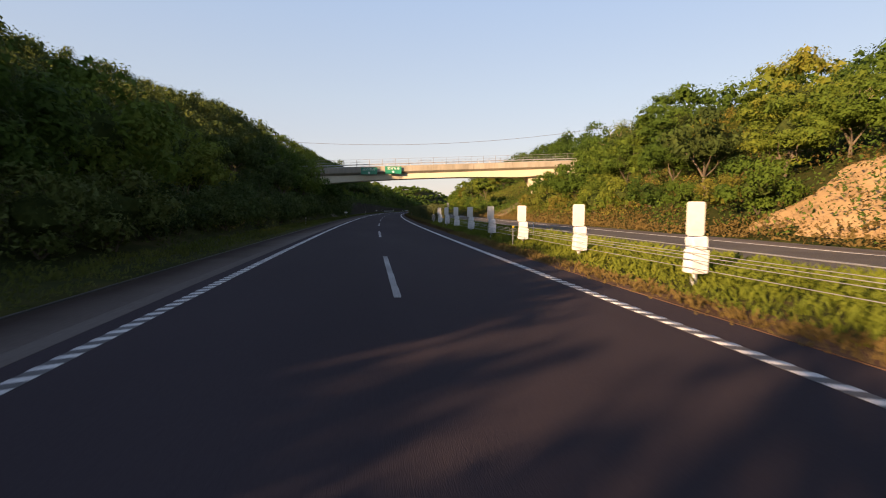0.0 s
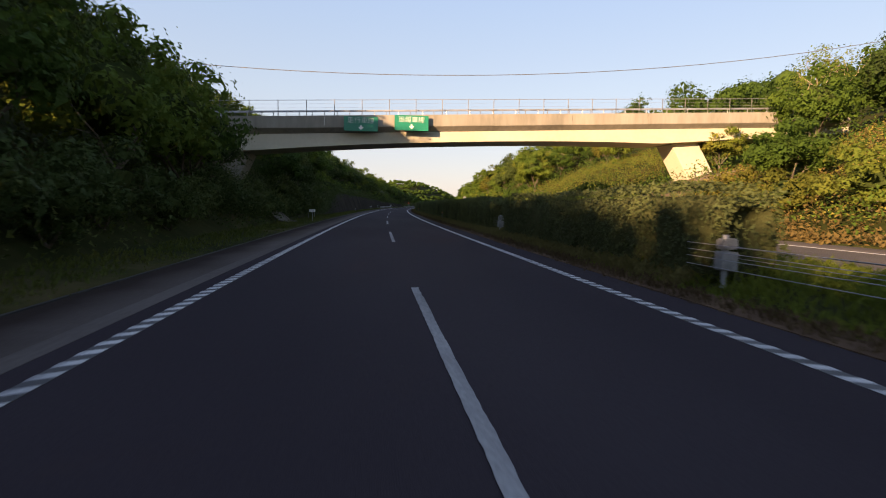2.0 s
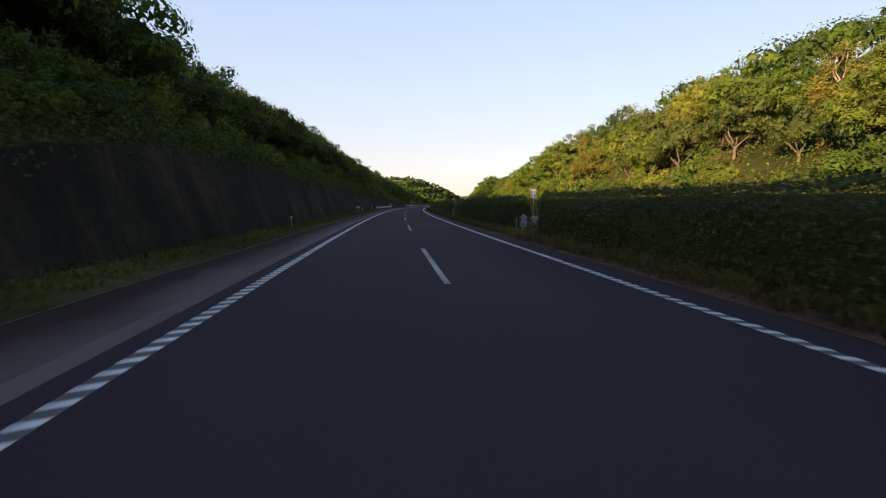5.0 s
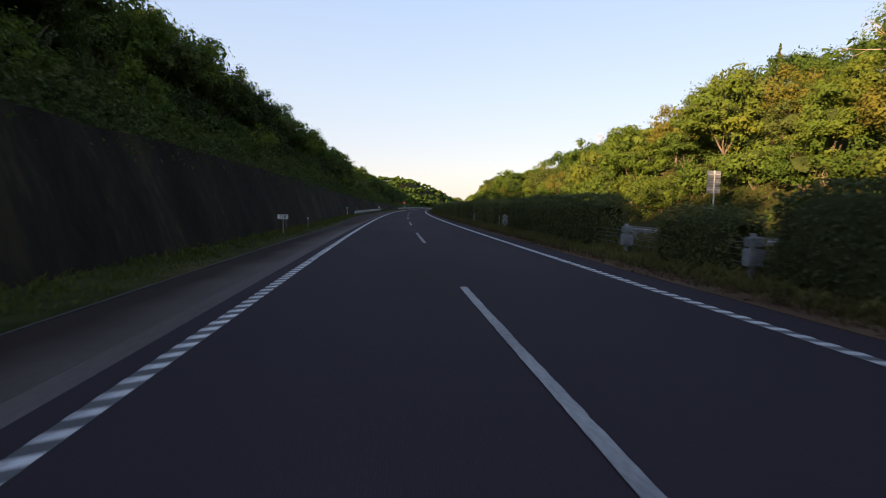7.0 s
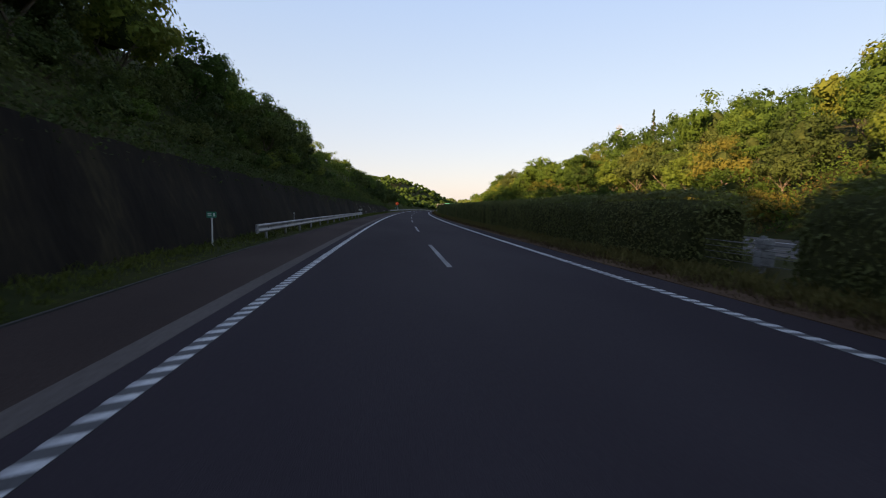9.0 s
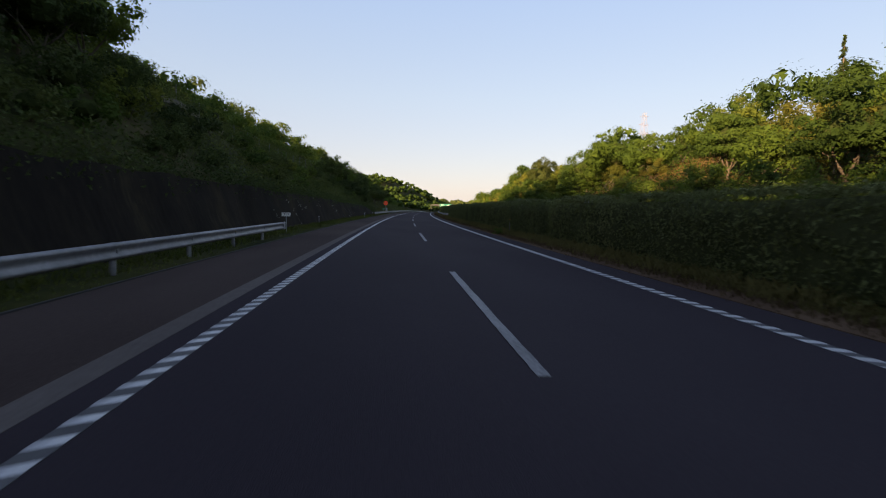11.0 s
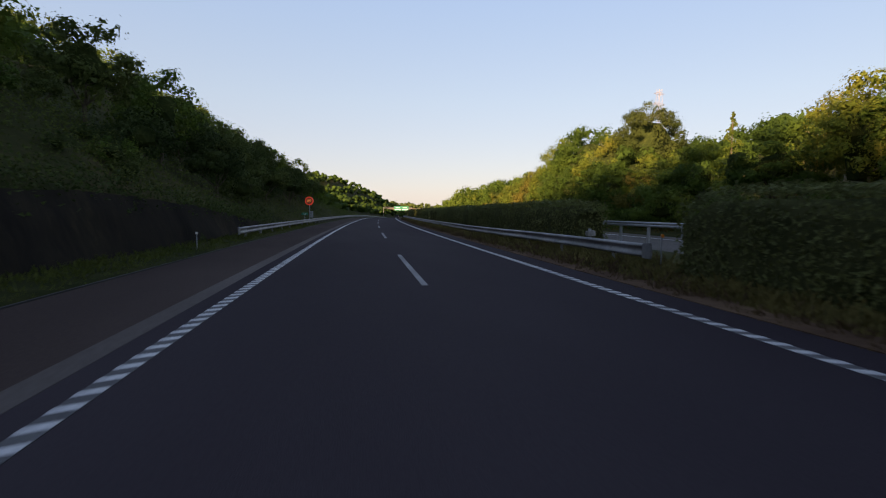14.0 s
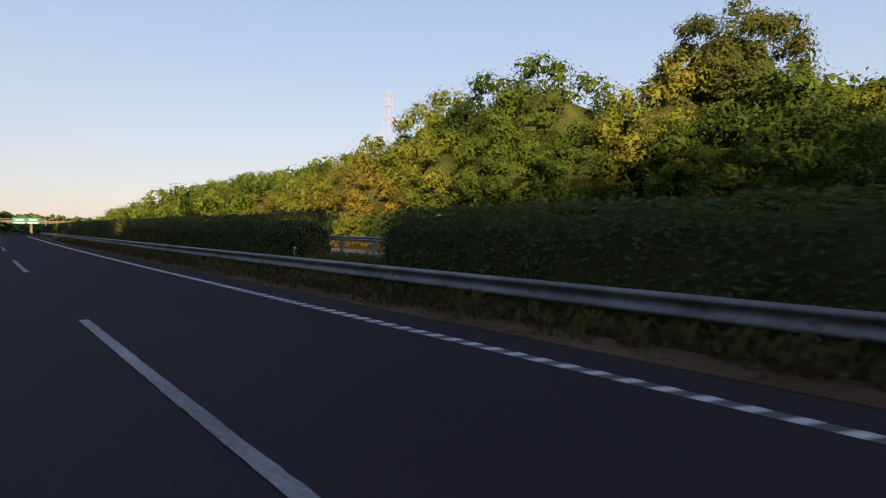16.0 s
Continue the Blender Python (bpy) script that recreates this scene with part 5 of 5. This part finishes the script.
# ---------------------------------------------------------------- guard rails
def guard_rail(name, s0, s1, lat, side, low, label, group, posts=True, step=4.0, lift=0.0):
    """A corrugated beam on round posts; side is +1 when the beam faces right."""
    ob = thing(name, label, "guard rail", site(s0, lat), group)
    inv = ob.matrix_basis.inverted()

    def crown(s):
        return low + lift * (1 - ramp(s, s0 + 2, s0 + 24))

    prof = [(0.00, 0.0), (0.055, -0.035), (0.06, -0.085), (0.0, -0.13), (-0.005, -0.18), (0.0, -0.22), (0.06, -0.265), (0.055, -0.315), (0.0, -0.35)]
    n = max(2, int((s1 - s0) / 2.0))
    v, f = [], []
    for i in range(n + 1):
        s = s0 + (s1 - s0) * i / n
        row = [(x, z) for x, z in prof] + [(x - 0.012, z) for x, z in reversed(prof)]
        v += [tuple(inv @ at(s, lat + side * (0.10 + x), crown(s) + z)) for x, z in row]
        k = len(row)
        if i:
            for j in range(k):
                a, b = (i - 1) * k, i * k
                f.append((a + j, a + (j + 1) % k, b + (j + 1) % k, b + j))
    arrays("beam", np.array(v), np.array(f), OLD_STEEL, ob)
    for s, d in ((s0, -1), (s1, 1)):
        bm = bmesh.new()
        box(bm, (0.05, 0.42, 0.39), inv @ site(s + d * 0.19, lat + side * 0.13, crown(s) - 0.175), 0.02)
        part("end_plate", bm, OLD_STEEL, ob, "flat rounded end plate")
    if posts:
        s = s0 + 1.8
        while s < min(s1, 520):
            bm = bmesh.new()
            rod(bm, inv @ at(s, lat, -0.25), inv @ at(s, lat, crown(s) - 0.03), 0.065, sides=12)
            bmesh.ops.create_uvsphere(bm, u_segments=10, v_segments=5, radius=0.065, matrix=Matrix.Translation(inv @ at(s, lat, crown(s) - 0.03)) @ Matrix.Diagonal((1, 1, 0.4, 1)))
            post = part("post", bm, OLD_STEEL, ob, smooth=True)
            bm = bmesh.new()
            box(bm, (0.09, 0.09, 0.16), inv @ site(s, lat + side * 0.07, crown(s) - 0.18), 0.01)
            part("bracket", bm, OLD_STEEL, post)
            s += step
    return ob


guard_rail("guard_rail", 238.0, 291.4, -7.15, 1, 0.76, "galvanised corrugated guard rail on round posts beside the shoulder", "guard rails")
guard_rail("guard_rail", 366.0, 640, -7.55, 1, 0.70, "long galvanised guard rail with short posts beside the shoulder", "guard rails")
guard_rail("guard_rail", 350.6, 640, 5.85, -1, 0.68, "long weathered guard rail in front of the hedge", "guard rails", lift=0.11)


def pipe_rail(s0, s1, lat):
    ob = thing("pipe_rail", "double-beam steel rail beside the opposite carriageway", "guard rail", site(s0, lat), "guard rails")
    inv = ob.matrix_basis.inverted()
    for z in (1.13, 1.22):
        n = int((s1 - s0) / 4)
        v, f = [], []
        for i in range(n + 1):
            q = s0 + (s1 - s0) * i / n
            v += [tuple(inv @ at(q, lat + x, z + h)) for x, h in ((-0.05, -0.03), (-0.05, 0.03), (-0.03, 0.04), (0.03, 0.04), (0.05, 0.03), (0.05, -0.03), (0.03, -0.04), (-0.03, -0.04))]
            if i:
                f += [(8 * i - 8 + j, 8 * i - 8 + (j + 1) % 8, 8 * i + (j + 1) % 8, 8 * i + j) for j in range(8)]
        arrays("beam", np.array(v), np.array(f), STEEL, ob)
    s = s0 + 0.6
    while s < s1:
        bm = bmesh.new()
        rod(bm, inv @ at(s, lat, -0.2), inv @ at(s, lat, 1.2), 0.055, sides=10)
        part("post", bm, STEEL, ob)
        s += 2.0
    return ob


pipe_rail(352.6, 420.0, 8.5)


# ---------------------------------------------------------------- cable barrier posts on the median
def bare_post():
    p = thing("barrier_post", "thin grey steel post of the cable barrier, without any cover", "barrier post", None, "cable barrier posts")
    bm = bmesh.new()
    rod(bm, (0, 0, -0.3), (0, 0, 0.96), 0.055, sides=12)
    part("post", bm, STEEL, p)
    bm = bmesh.new()
    bmesh.ops.create_cone(bm, cap_ends=True, segments=12, radius1=0.066, radius2=0.05, depth=0.05, matrix=Matrix.Translation((0, 0, 0.96)))
    part("cap", bm, DARK_STEEL, p, "dark post cap")
    for z in (0.44, 0.60, 0.73, 0.86):
        bm = bmesh.new()
        box(bm, (0.05, 0.05, 0.035), Matrix.Translation((-0.075, 0, z)), 0.008)
        part("cable_clip", bm, DARK_STEEL, p)
    return p


def barrier_post(board=True):
    p = thing("barrier_post", "cable barrier post wrapped in white plastic with a white anti-glare board" if board else "short cable barrier post wrapped in grey plastic", "barrier post", None, "cable barrier posts")
    bm = bmesh.new()
    rod(bm, (0, 0, -0.3), (0, 0, 1.3 if board else 0.95), 0.06, sides=12)
    part("post", bm, STEEL, p)
    for z, h, w in ((0.44, 0.46, 0.39), (0.80, 0.25, 0.33)) if board else ((0.46, 0.36, 0.32), (0.78, 0.20, 0.28)):
        bm = bmesh.new()
        box(bm, (w, 0.27, h), Matrix.Translation((0.03, 0, z)) @ Matrix.Rotation(radians(3 if z < 0.5 else -3), 4, "Y"), 0.022)
        for q in bm.verts:
            q.co += Vector((0.012 * lump(q.co.x * 9, q.co.z * 9, 1.0), 0.012 * lump(q.co.z * 9, q.co.y * 9, 1.0, 5), 0))
        part("wrap", bm, WRAP if board else GREY_WRAP, p, "crumpled white plastic cover" if board else "grey plastic cover")
    if board:
        bm = rounded_panel(bmesh.new(), 0.36, 0.66, 0.03, 0.05)
        bmesh.ops.translate(bm, verts=bm.verts[:], vec=(-0.06, -0.08, 1.27))
        part("anti_glare_board", bm, WHITE, p, "white upright anti-glare board")
    return p


first = barrier_post()
first.matrix_basis = site(9.5, 5.8, 0.1)
for s in (3.7, 15.3, 21.4, 27.3, 33.4, 39.5, 45.1, 50.5):
    copy_thing(first, site(s, 5.8, 0.1))
plain = barrier_post(False)
plain.matrix_basis = site(56.5, 5.75, 0.1)
for s in (75.4, 146.8, 177.2, 183.0, 201.3):
    copy_thing(plain, site(s, 5.9, 0.1))
copy_thing(plain, site(226.2, 6.4, 0.05))
copy_thing(plain, site(356.0, 6.7, 0.05))
bare = bare_post()
bare.matrix_basis = site(213.2, 5.6)
copy_thing(bare, site(216.6, 6.2))


def cables(s0, s1, lat, mat=None):
    ob = thing("barrier_cable", "thin steel cables strung along the median posts", "cable barrier", site(s0, lat))
    inv = ob.matrix_basis.inverted()
    for z, dl in ((0.34, -0.24), (0.50, -0.24), (0.63, -0.24), (0.76, -0.24), (0.50, 0.26), (0.70, 0.26)):
        cu = bpy.data.curves.new("cable", "CURVE")
        cu.dimensions, cu.bevel_depth, cu.bevel_resolution = "3D", 0.0075, 1
        sp = cu.splines.new("POLY")
        pts = []
        s = s0
        while s < s1 + 0.01:
            pts.append(inv @ at(s, lat + dl, z + 0.1))
            s += (s1 - s0) / max(2, round((s1 - s0) / 4))
        sp.points.add(len(pts) - 1)
        for q, p in zip(sp.points, pts):
            q.co = (*p, 1)
        tmp = new("cable", cu)
        bpy.context.view_layer.update()
        me = bpy.data.meshes.new_from_object(tmp)
        bpy.data.objects.remove(tmp)
        c = finish(new("cable", me), mat or STEEL)
        c.parent = ob


cables(-12.7, 57.4, 5.8)
for a, b in ((74.1, 77.2), (143.8, 149.1), (176.6, 185.3), (199.5, 202.7), (224.7, 227.5), (215.5, 218.1)):
    cables(a, b, 6.15, DARK_STEEL)


# ---------------------------------------------------------------- small roadside things
def delineator(s, lat, high=0.62, colour="white", face=None):
    label = {"white": "thin roadside marker post with a round white reflector", "orange": "thin roadside marker with a round orange reflector", "yellow": "thin roadside marker with a round yellow reflector"}[colour]
    d = thing("delineator", label, "marker post", site(s, lat, land(s, lat)), "roadside markers")
    bm = bmesh.new()
    rod(bm, (0, 0, -0.2), (0, 0, high), 0.016, sides=10)
    part("post", bm, STEEL, d)
    bm = bmesh.new()
    bmesh.ops.create_cone(bm, cap_ends=True, segments=20, radius1=0.046, radius2=0.046, depth=0.03, matrix=Matrix.Translation((0, -0.025, high)) @ FACE)
    bmesh.ops.bevel(bm, geom=[e for e in bm.edges if e.calc_face_angle(0) > 1], offset=0.008, segments=2, affect="EDGES")
    part("reflector", bm, {"white": SIGN_WHITE, "orange": AMBER, "yellow": YELLOW}[colour], d, "round " + colour + " reflector")
    return d


for s, lat in ((47.3, -6.35), (99.7, -7.0), (148.4, -6.5), (199.3, -6.4), (308.9, -8.0), (344.4, -7.25), (358.5, -7.25), (431.0, -8.0)):
    delineator(s, lat)
delineator(250.0, -7.9, 0.95)
for s, lat, c in ((21.6, 5.45, "yellow"), (21.8, 6.4, "white"), (44.6, 5.4, "orange"), (98.5, 5.3, "orange"), (146.0, 5.35, "orange"), (201.6, 5.6, "orange"), (297.0, 5.6, "orange"), (350.4, 6.1, "orange"), (402.0, 6.1, "yellow")):
    delineator(s, lat, {"orange": 0.86, "white": 0.78, "yellow": 0.78}[c], c)


def distance_post(s, lat, text, green=False, high=0.88):
    d = thing("distance_post", ("small green" if green else "small white") + " kilometre plate on a thin post", "distance marker", site(s, lat, land(s, lat) - 0.02, -8), "kilometre plates")
    bm = bmesh.new()
    rod(bm, (0, 0.02, -0.2), (0, 0.02, high + 0.05), 0.02, sides=10)
    part("post", bm, STEEL, d)
    plate = part("plate", rounded_panel(bmesh.new(), 0.50, 0.21, 0.012, 0.02), SIGN_GREEN if green else SIGN_WHITE, d, "green plate" if green else "white plate")
    plate.location = (0, -0.01, high)
    letters("figures", text, 0.21, Matrix.Translation((0, -0.008, 0)) @ FACE, SIGN_WHITE if green else BLACK, plate, 0.002)
    return d


distance_post(92.3, -6.2, "717")
distance_post(192.3, -6.4, "718")
distance_post(294.3, -7.5, "719", False, 1.02)
for s, lat in ((95.0, -6.9), (197.0, -7.2), (296.6, 5.5)):
    bm = bmesh.new()
    rod(bm, (0, 0, -0.2), (0, 0, 0.62), 0.025, 0.022, 8)
    st = thing("stake", "short weathered grey stake in the grass", "stake", site(s, lat, land(s, lat)))
    part("post", bm, DARK_STEEL, st)


def emergency_plate(s, lat):
    d = thing("roadside_plate", "small green information plate on a white post", "road sign", site(s, lat, land(s, lat)))
    bm = bmesh.new()
    rod(bm, (0, 0.03, -0.2), (0, 0.03, 1.15), 0.025, sides=10)
    part("post", bm, WHITE, d)
    plate = part("plate", rounded_panel(bmesh.new(), 0.32, 0.20, 0.015, 0.02), SIGN_GREEN, d, "green plate")
    plate.location = (0, -0.01, 1.10)
    for x, z, w, h in ((-0.06, 0.03, 0.12, 0.03), (-0.06, -0.02, 0.12, 0.02), (0.09, 0.0, 0.05, 0.12)):
        bm = bmesh.new()
        box(bm, (w, 0.004, h), Matrix.Translation((x, -0.010, z)))
        part("mark", bm, SIGN_WHITE, plate)


emergency_plate(234.2, -7.6)


def speed_sign(s, lat):
    d = thing("speed_limit_sign", "round red-rimmed electronic speed limit sign on a grey pole", "road sign", site(s, lat, land(s, lat), -10))
    bm = bmesh.new()
    rod(bm, (0, 0.12, -0.3), (0, 0.12, 3.0), 0.06, sides=14)
    part("pole", bm, STEEL, d)
    bm = bmesh.new()
    bmesh.ops.create_cone(bm, cap_ends=True, segments=40, radius1=0.50, radius2=0.50, depth=0.12, matrix=Matrix.Translation((0, 0, 2.62)) @ FACE)
    disc = part("rim", bm, SIGN_RED, d, "red rim")
    bm = bmesh.new()
    bmesh.ops.create_cone(bm, cap_ends=True, segments=40, radius1=0.37, radius2=0.37, depth=0.02, matrix=Matrix.Translation((0, -0.065, 2.62)) @ FACE)
    part("face", bm, SIGN_FACE, disc, "dark face")
    letters("figures", "80", 0.48, Matrix.Translation((0, -0.08, 2.62)) @ FACE, SIGN_AMBER, disc, 0.004, "amber figures")
    bm = bmesh.new()
    box(bm, (0.28, 0.22, 0.75), Matrix.Translation((0.26, 0.10, 1.05)), 0.02)
    part("control_box", bm, STEEL, d, "grey control box")


speed_sign(402.0, -8.05)
d72 = distance_post(396.0, -8.35, "72", True)
d72.matrix_basis = site(401.0, -8.45, 0.05) @ Matrix.Diagonal((1.45, 1.45, 1.35, 1))


def back_of_sign(s, lat):
    d = thing("road_sign", "grey back of a three-panel road sign on a pole", "road sign", site(s, lat, 0))
    bm = bmesh.new()
    rod(bm, (0, -0.05, -0.2), (0, -0.05, 4.1), 0.05, sides=12)
    part("pole", bm, WHITE, d)
    for z in (3.86, 3.34, 2.82):
        bm = rounded_panel(bmesh.new(), 0.95, 0.47, 0.03, 0.03)
        bmesh.ops.translate(bm, verts=bm.verts[:], vec=(0, 0.03, z))
        panel = part("panel", bm, STEEL, d)
        bm = bmesh.new()
        box(bm, (0.9, 0.04, 0.05), Matrix.Translation((0, -0.005, z)))
        part("stiffener", bm, WHITE, panel)


back_of_sign(201.1, 20.0)


def slope_fence(s0, s1, lat):
    ob = thing("wire_fence", "old wire fence on grey posts across the shaded slope", "fence", Matrix.Translation(at(s0, lat, land(s0, lat))))
    inv = ob.matrix_basis.inverted()
    s, tops = s0, []
    while s < s1:
        p = at(s, lat, land(s, lat))
        bm = bmesh.new()
        rod(bm, inv @ (p - Vector((0, 0, 0.3))), inv @ (p + Vector((0, 0, 1.25))), 0.032, sides=8)
        part("post", bm, DARK_STEEL, ob)
        tops.append(p)
        s += 4.4
    for z in (0.25, 0.6, 0.95, 1.3):
        bm = bmesh.new()
        for a, b in zip(tops, tops[1:]):
            rod(bm, inv @ (a + Vector((0, 0, z))), inv @ (b + Vector((0, 0, z))), 0.004, sides=4)
        part("wire", bm, DARK_STEEL, ob)


slope_fence(306, 364, -18.0)


def pylon(x, y, z0, top):
    ob = thing("pylon", "tall lattice power pylon behind the trees", "power pylon", Matrix.Translation((x, y, z0)))
    h = top - z0
    def corner(t, i):
        w = 3.6 * (1 - t) ** 1.3 + 0.7
        return Vector((w * (1, -1, -1, 1)[i], w * (1, 1, -1, -1)[i], h * t))
    for i in range(4):
        bm = bmesh.new()
        for k in range(9):
            rod(bm, corner(k / 9, i), corner((k + 1) / 9, i), 0.06, sides=5)
        part("leg", bm, PYLON_PAINT, ob)
    for k in range(9):
        bm = bmesh.new()
        for i in range(4):
            j = (i + 1) % 4
            rod(bm, corner(k / 9, i), corner((k + 1) / 9, j), 0.025, sides=4)
            rod(bm, corner(k / 9, j), corner((k + 1) / 9, i), 0.025, sides=4)
        part("brace", bm, PYLON_PAINT, ob)
    for t, w in ((0.72, 4.0), (0.84, 3.4), (0.95, 2.8)):
        bm = bmesh.new()
        for sgn in (-1, 1):
            rod(bm, (0, 0, h * t + 0.7), (sgn * w, 0, h * t), 0.12, 0.05, 5)
            rod(bm, (0, 0, h * t - 0.3), (sgn * w, 0, h * t), 0.12, 0.05, 5)
        part("cross_arm", bm, PYLON_PAINT, ob)


PYLON_PAINT = varied("faded red and white pylon paint", [(0.30, 0.25, 0.25), (0.34, 0.32, 0.32)], 0.12, 0.7, bump=0.05)
pylon(188, 525, 14, 55)


def overhead_cable(pts, sag, r=0.03):
    a, b = Vector(pts[0]), Vector(pts[1])
    ob = thing("overhead_cable", "thin black cable sagging across the road", "cable", Matrix.Translation((a + b) / 2))
    bm = bmesh.new()
    n = 24
    line = []
    for i in range(n + 1):
        t = i / n
        line.append(a.lerp(b, t) - Vector((0, 0, 4 * sag * t * (1 - t))) - (a + b) / 2)
    for p, q in zip(line, line[1:]):
        rod(bm, p, q, r, sides=5)
    part("wire", bm, DARK_STEEL, ob)


def utility_pole(s, lat, top):
    z = land(s, lat)
    h = top - z
    ob = thing("utility_pole", "slender concrete utility pole among the trees", "utility pole", Matrix.Translation(at(s, lat, z)))
    bm = bmesh.new()
    rod(bm, (0, 0, -0.5), (0, 0, h), 0.15, 0.10, 12)
    part("pole", bm, CONCRETE, ob)
    bm = bmesh.new()
    box(bm, (0.08, 1.2, 0.08), Matrix.Translation((0, 0, h - 0.4)), 0.01)
    part("cross_arm", bm, DARK_STEEL, ob)


utility_pole(95, 56, 20.0)
utility_pole(95, -24, 13.9)
utility_pole(108, 64, 24.0)
overhead_cable((at(95, -24, 13.6), at(95, 56, 19.7)), 3.05)


# ---------------------------------------------------------------- far ahead
def far_gantry(s):
    ob = thing("sign_gantry", "distant gantry with a green direction sign", "sign gantry", site(s, 0.0))
    for x in (-11.5, 5.4):
        bm = bmesh.new()
        rod(bm, (x, 0, -1), (x, 0, 7.3), 0.22, 0.18, 10)
        part("column", bm, DARK_STEEL, ob)
    bm = bmesh.new()
    for z in (6.6, 7.2):
        rod(bm, (-11.5, 0, z), (5.4, 0, z), 0.12, sides=8)
    for i in range(14):
        rod(bm, (-11.5 + 1.2 * i, 0, 6.6), (-11.5 + 1.2 * (i + 1), 0, 7.2), 0.06, sides=5)
    part("beam", bm, DARK_STEEL, ob)
    for x in (-3.0, 1.3):
        panel = part("sign_panel", rounded_panel(bmesh.new(), 4.1, 2.5, 0.1, 0.15), SIGN_GREEN, ob, "green direction panel")
        panel.location = (x, -0.3, 6.5)
        for z, w in ((0.35, 2.6), (-0.75, 3.4)):
            bm = bmesh.new()
            box(bm, (w, 0.01, 0.34), Matrix.Translation((0, -0.06, z)))
            part("mark", bm, SIGN_WHITE, panel)


far_gantry(655)


def far_overpass(s):
    ob = thing("far_overpass", "distant pale yellow overpass crossing the road", "bridge", site(s, 0))
    bm = bmesh.new()
    box(bm, (64, 5, 0.7), Matrix.Translation((-2, 0, 11.5)), 0.05)
    part("girder", bm, DULL_CONCRETE, ob)
    bm = bmesh.new()
    box(bm, (64, 0.3, 0.7), Matrix.Translation((-2, -2.9, 12.2)), 0.03)
    part("parapet", bm, DULL_CONCRETE, ob)
    for x in (-13, 22):
        bm = bmesh.new()
        box(bm, (1.2, 3.0, 13.0), Matrix.Translation((x, 0, 4.7)), 0.05)
        part("pier", bm, DULL_CONCRETE, ob)


far_overpass(800)


def car(s, lat, paint, label):
    ob = thing("car", label, "car", site(s, lat, 0.0))
    bm = bmesh.new()
    box(bm, (1.72, 4.3, 0.62), Matrix.Translation((0, 0, 0.58)), 0.12)
    box(bm, (1.50, 2.4, 0.62), Matrix.Translation((0, -0.2, 1.12)), 0.16)
    part("body", bm, paint, ob, smooth=False)
    bm = bmesh.new()
    box(bm, (1.30, 0.06, 0.42), Matrix.Translation((0, -1.40, 1.12)), 0.02)
    part("rear_window", bm, GLASS_DARK, ob)
    for x in (-0.7, 0.7):
        bm = bmesh.new()
        box(bm, (0.22, 0.06, 0.16), Matrix.Translation((x, -2.15, 0.72)), 0.02)
        part("tail_lamp", bm, LAMP_RED, ob)
    for x in (-0.74, 0.74):
        for y in (-1.3, 1.35):
            bm = bmesh.new()
            bmesh.ops.create_cone(bm, cap_ends=True, segments=18, radius1=0.31, radius2=0.31, depth=0.2, matrix=Matrix.Translation((x, y, 0.31)) @ Matrix.Rotation(radians(90), 4, "Y"))
            part("wheel", bm, RUBBER, ob)


car(572, 1.8, CAR_PAINT, "dark car far ahead in the outer lane")


# ---------------------------------------------------------------- covered heap on the far slope
def covered_heap(s, lat):
    ob = thing("covered_heap", "heap under a pale crumpled tarpaulin on the grassy slope", "tarpaulin", site(s, lat, land(s, lat)))
    bm = bmesh.new()
    bmesh.ops.create_icosphere(bm, subdivisions=3, radius=1.0)
    for q in bm.verts:
        k = 1 + 0.16 * noise.noise(q.co * 2.3) + 0.07 * noise.noise(q.co * 6)
        q.co = Vector((q.co.x * 0.74 * k, q.co.y * 0.6 * k, max(-0.2, q.co.z * 1.05 * k)))
    part("tarpaulin", bm, WRAP, ob)
    bm = bmesh.new()
    rod(bm, (0.95, 0, -0.2), (0.95, 0, 0.75), 0.06, sides=8)
    box(bm, (0.34, 0.2, 0.08), Matrix.Translation((0.95, 0, 0.74)), 0.01)
    part("stake", bm, WRAP, ob)


covered_heap(336.0, 24.2)
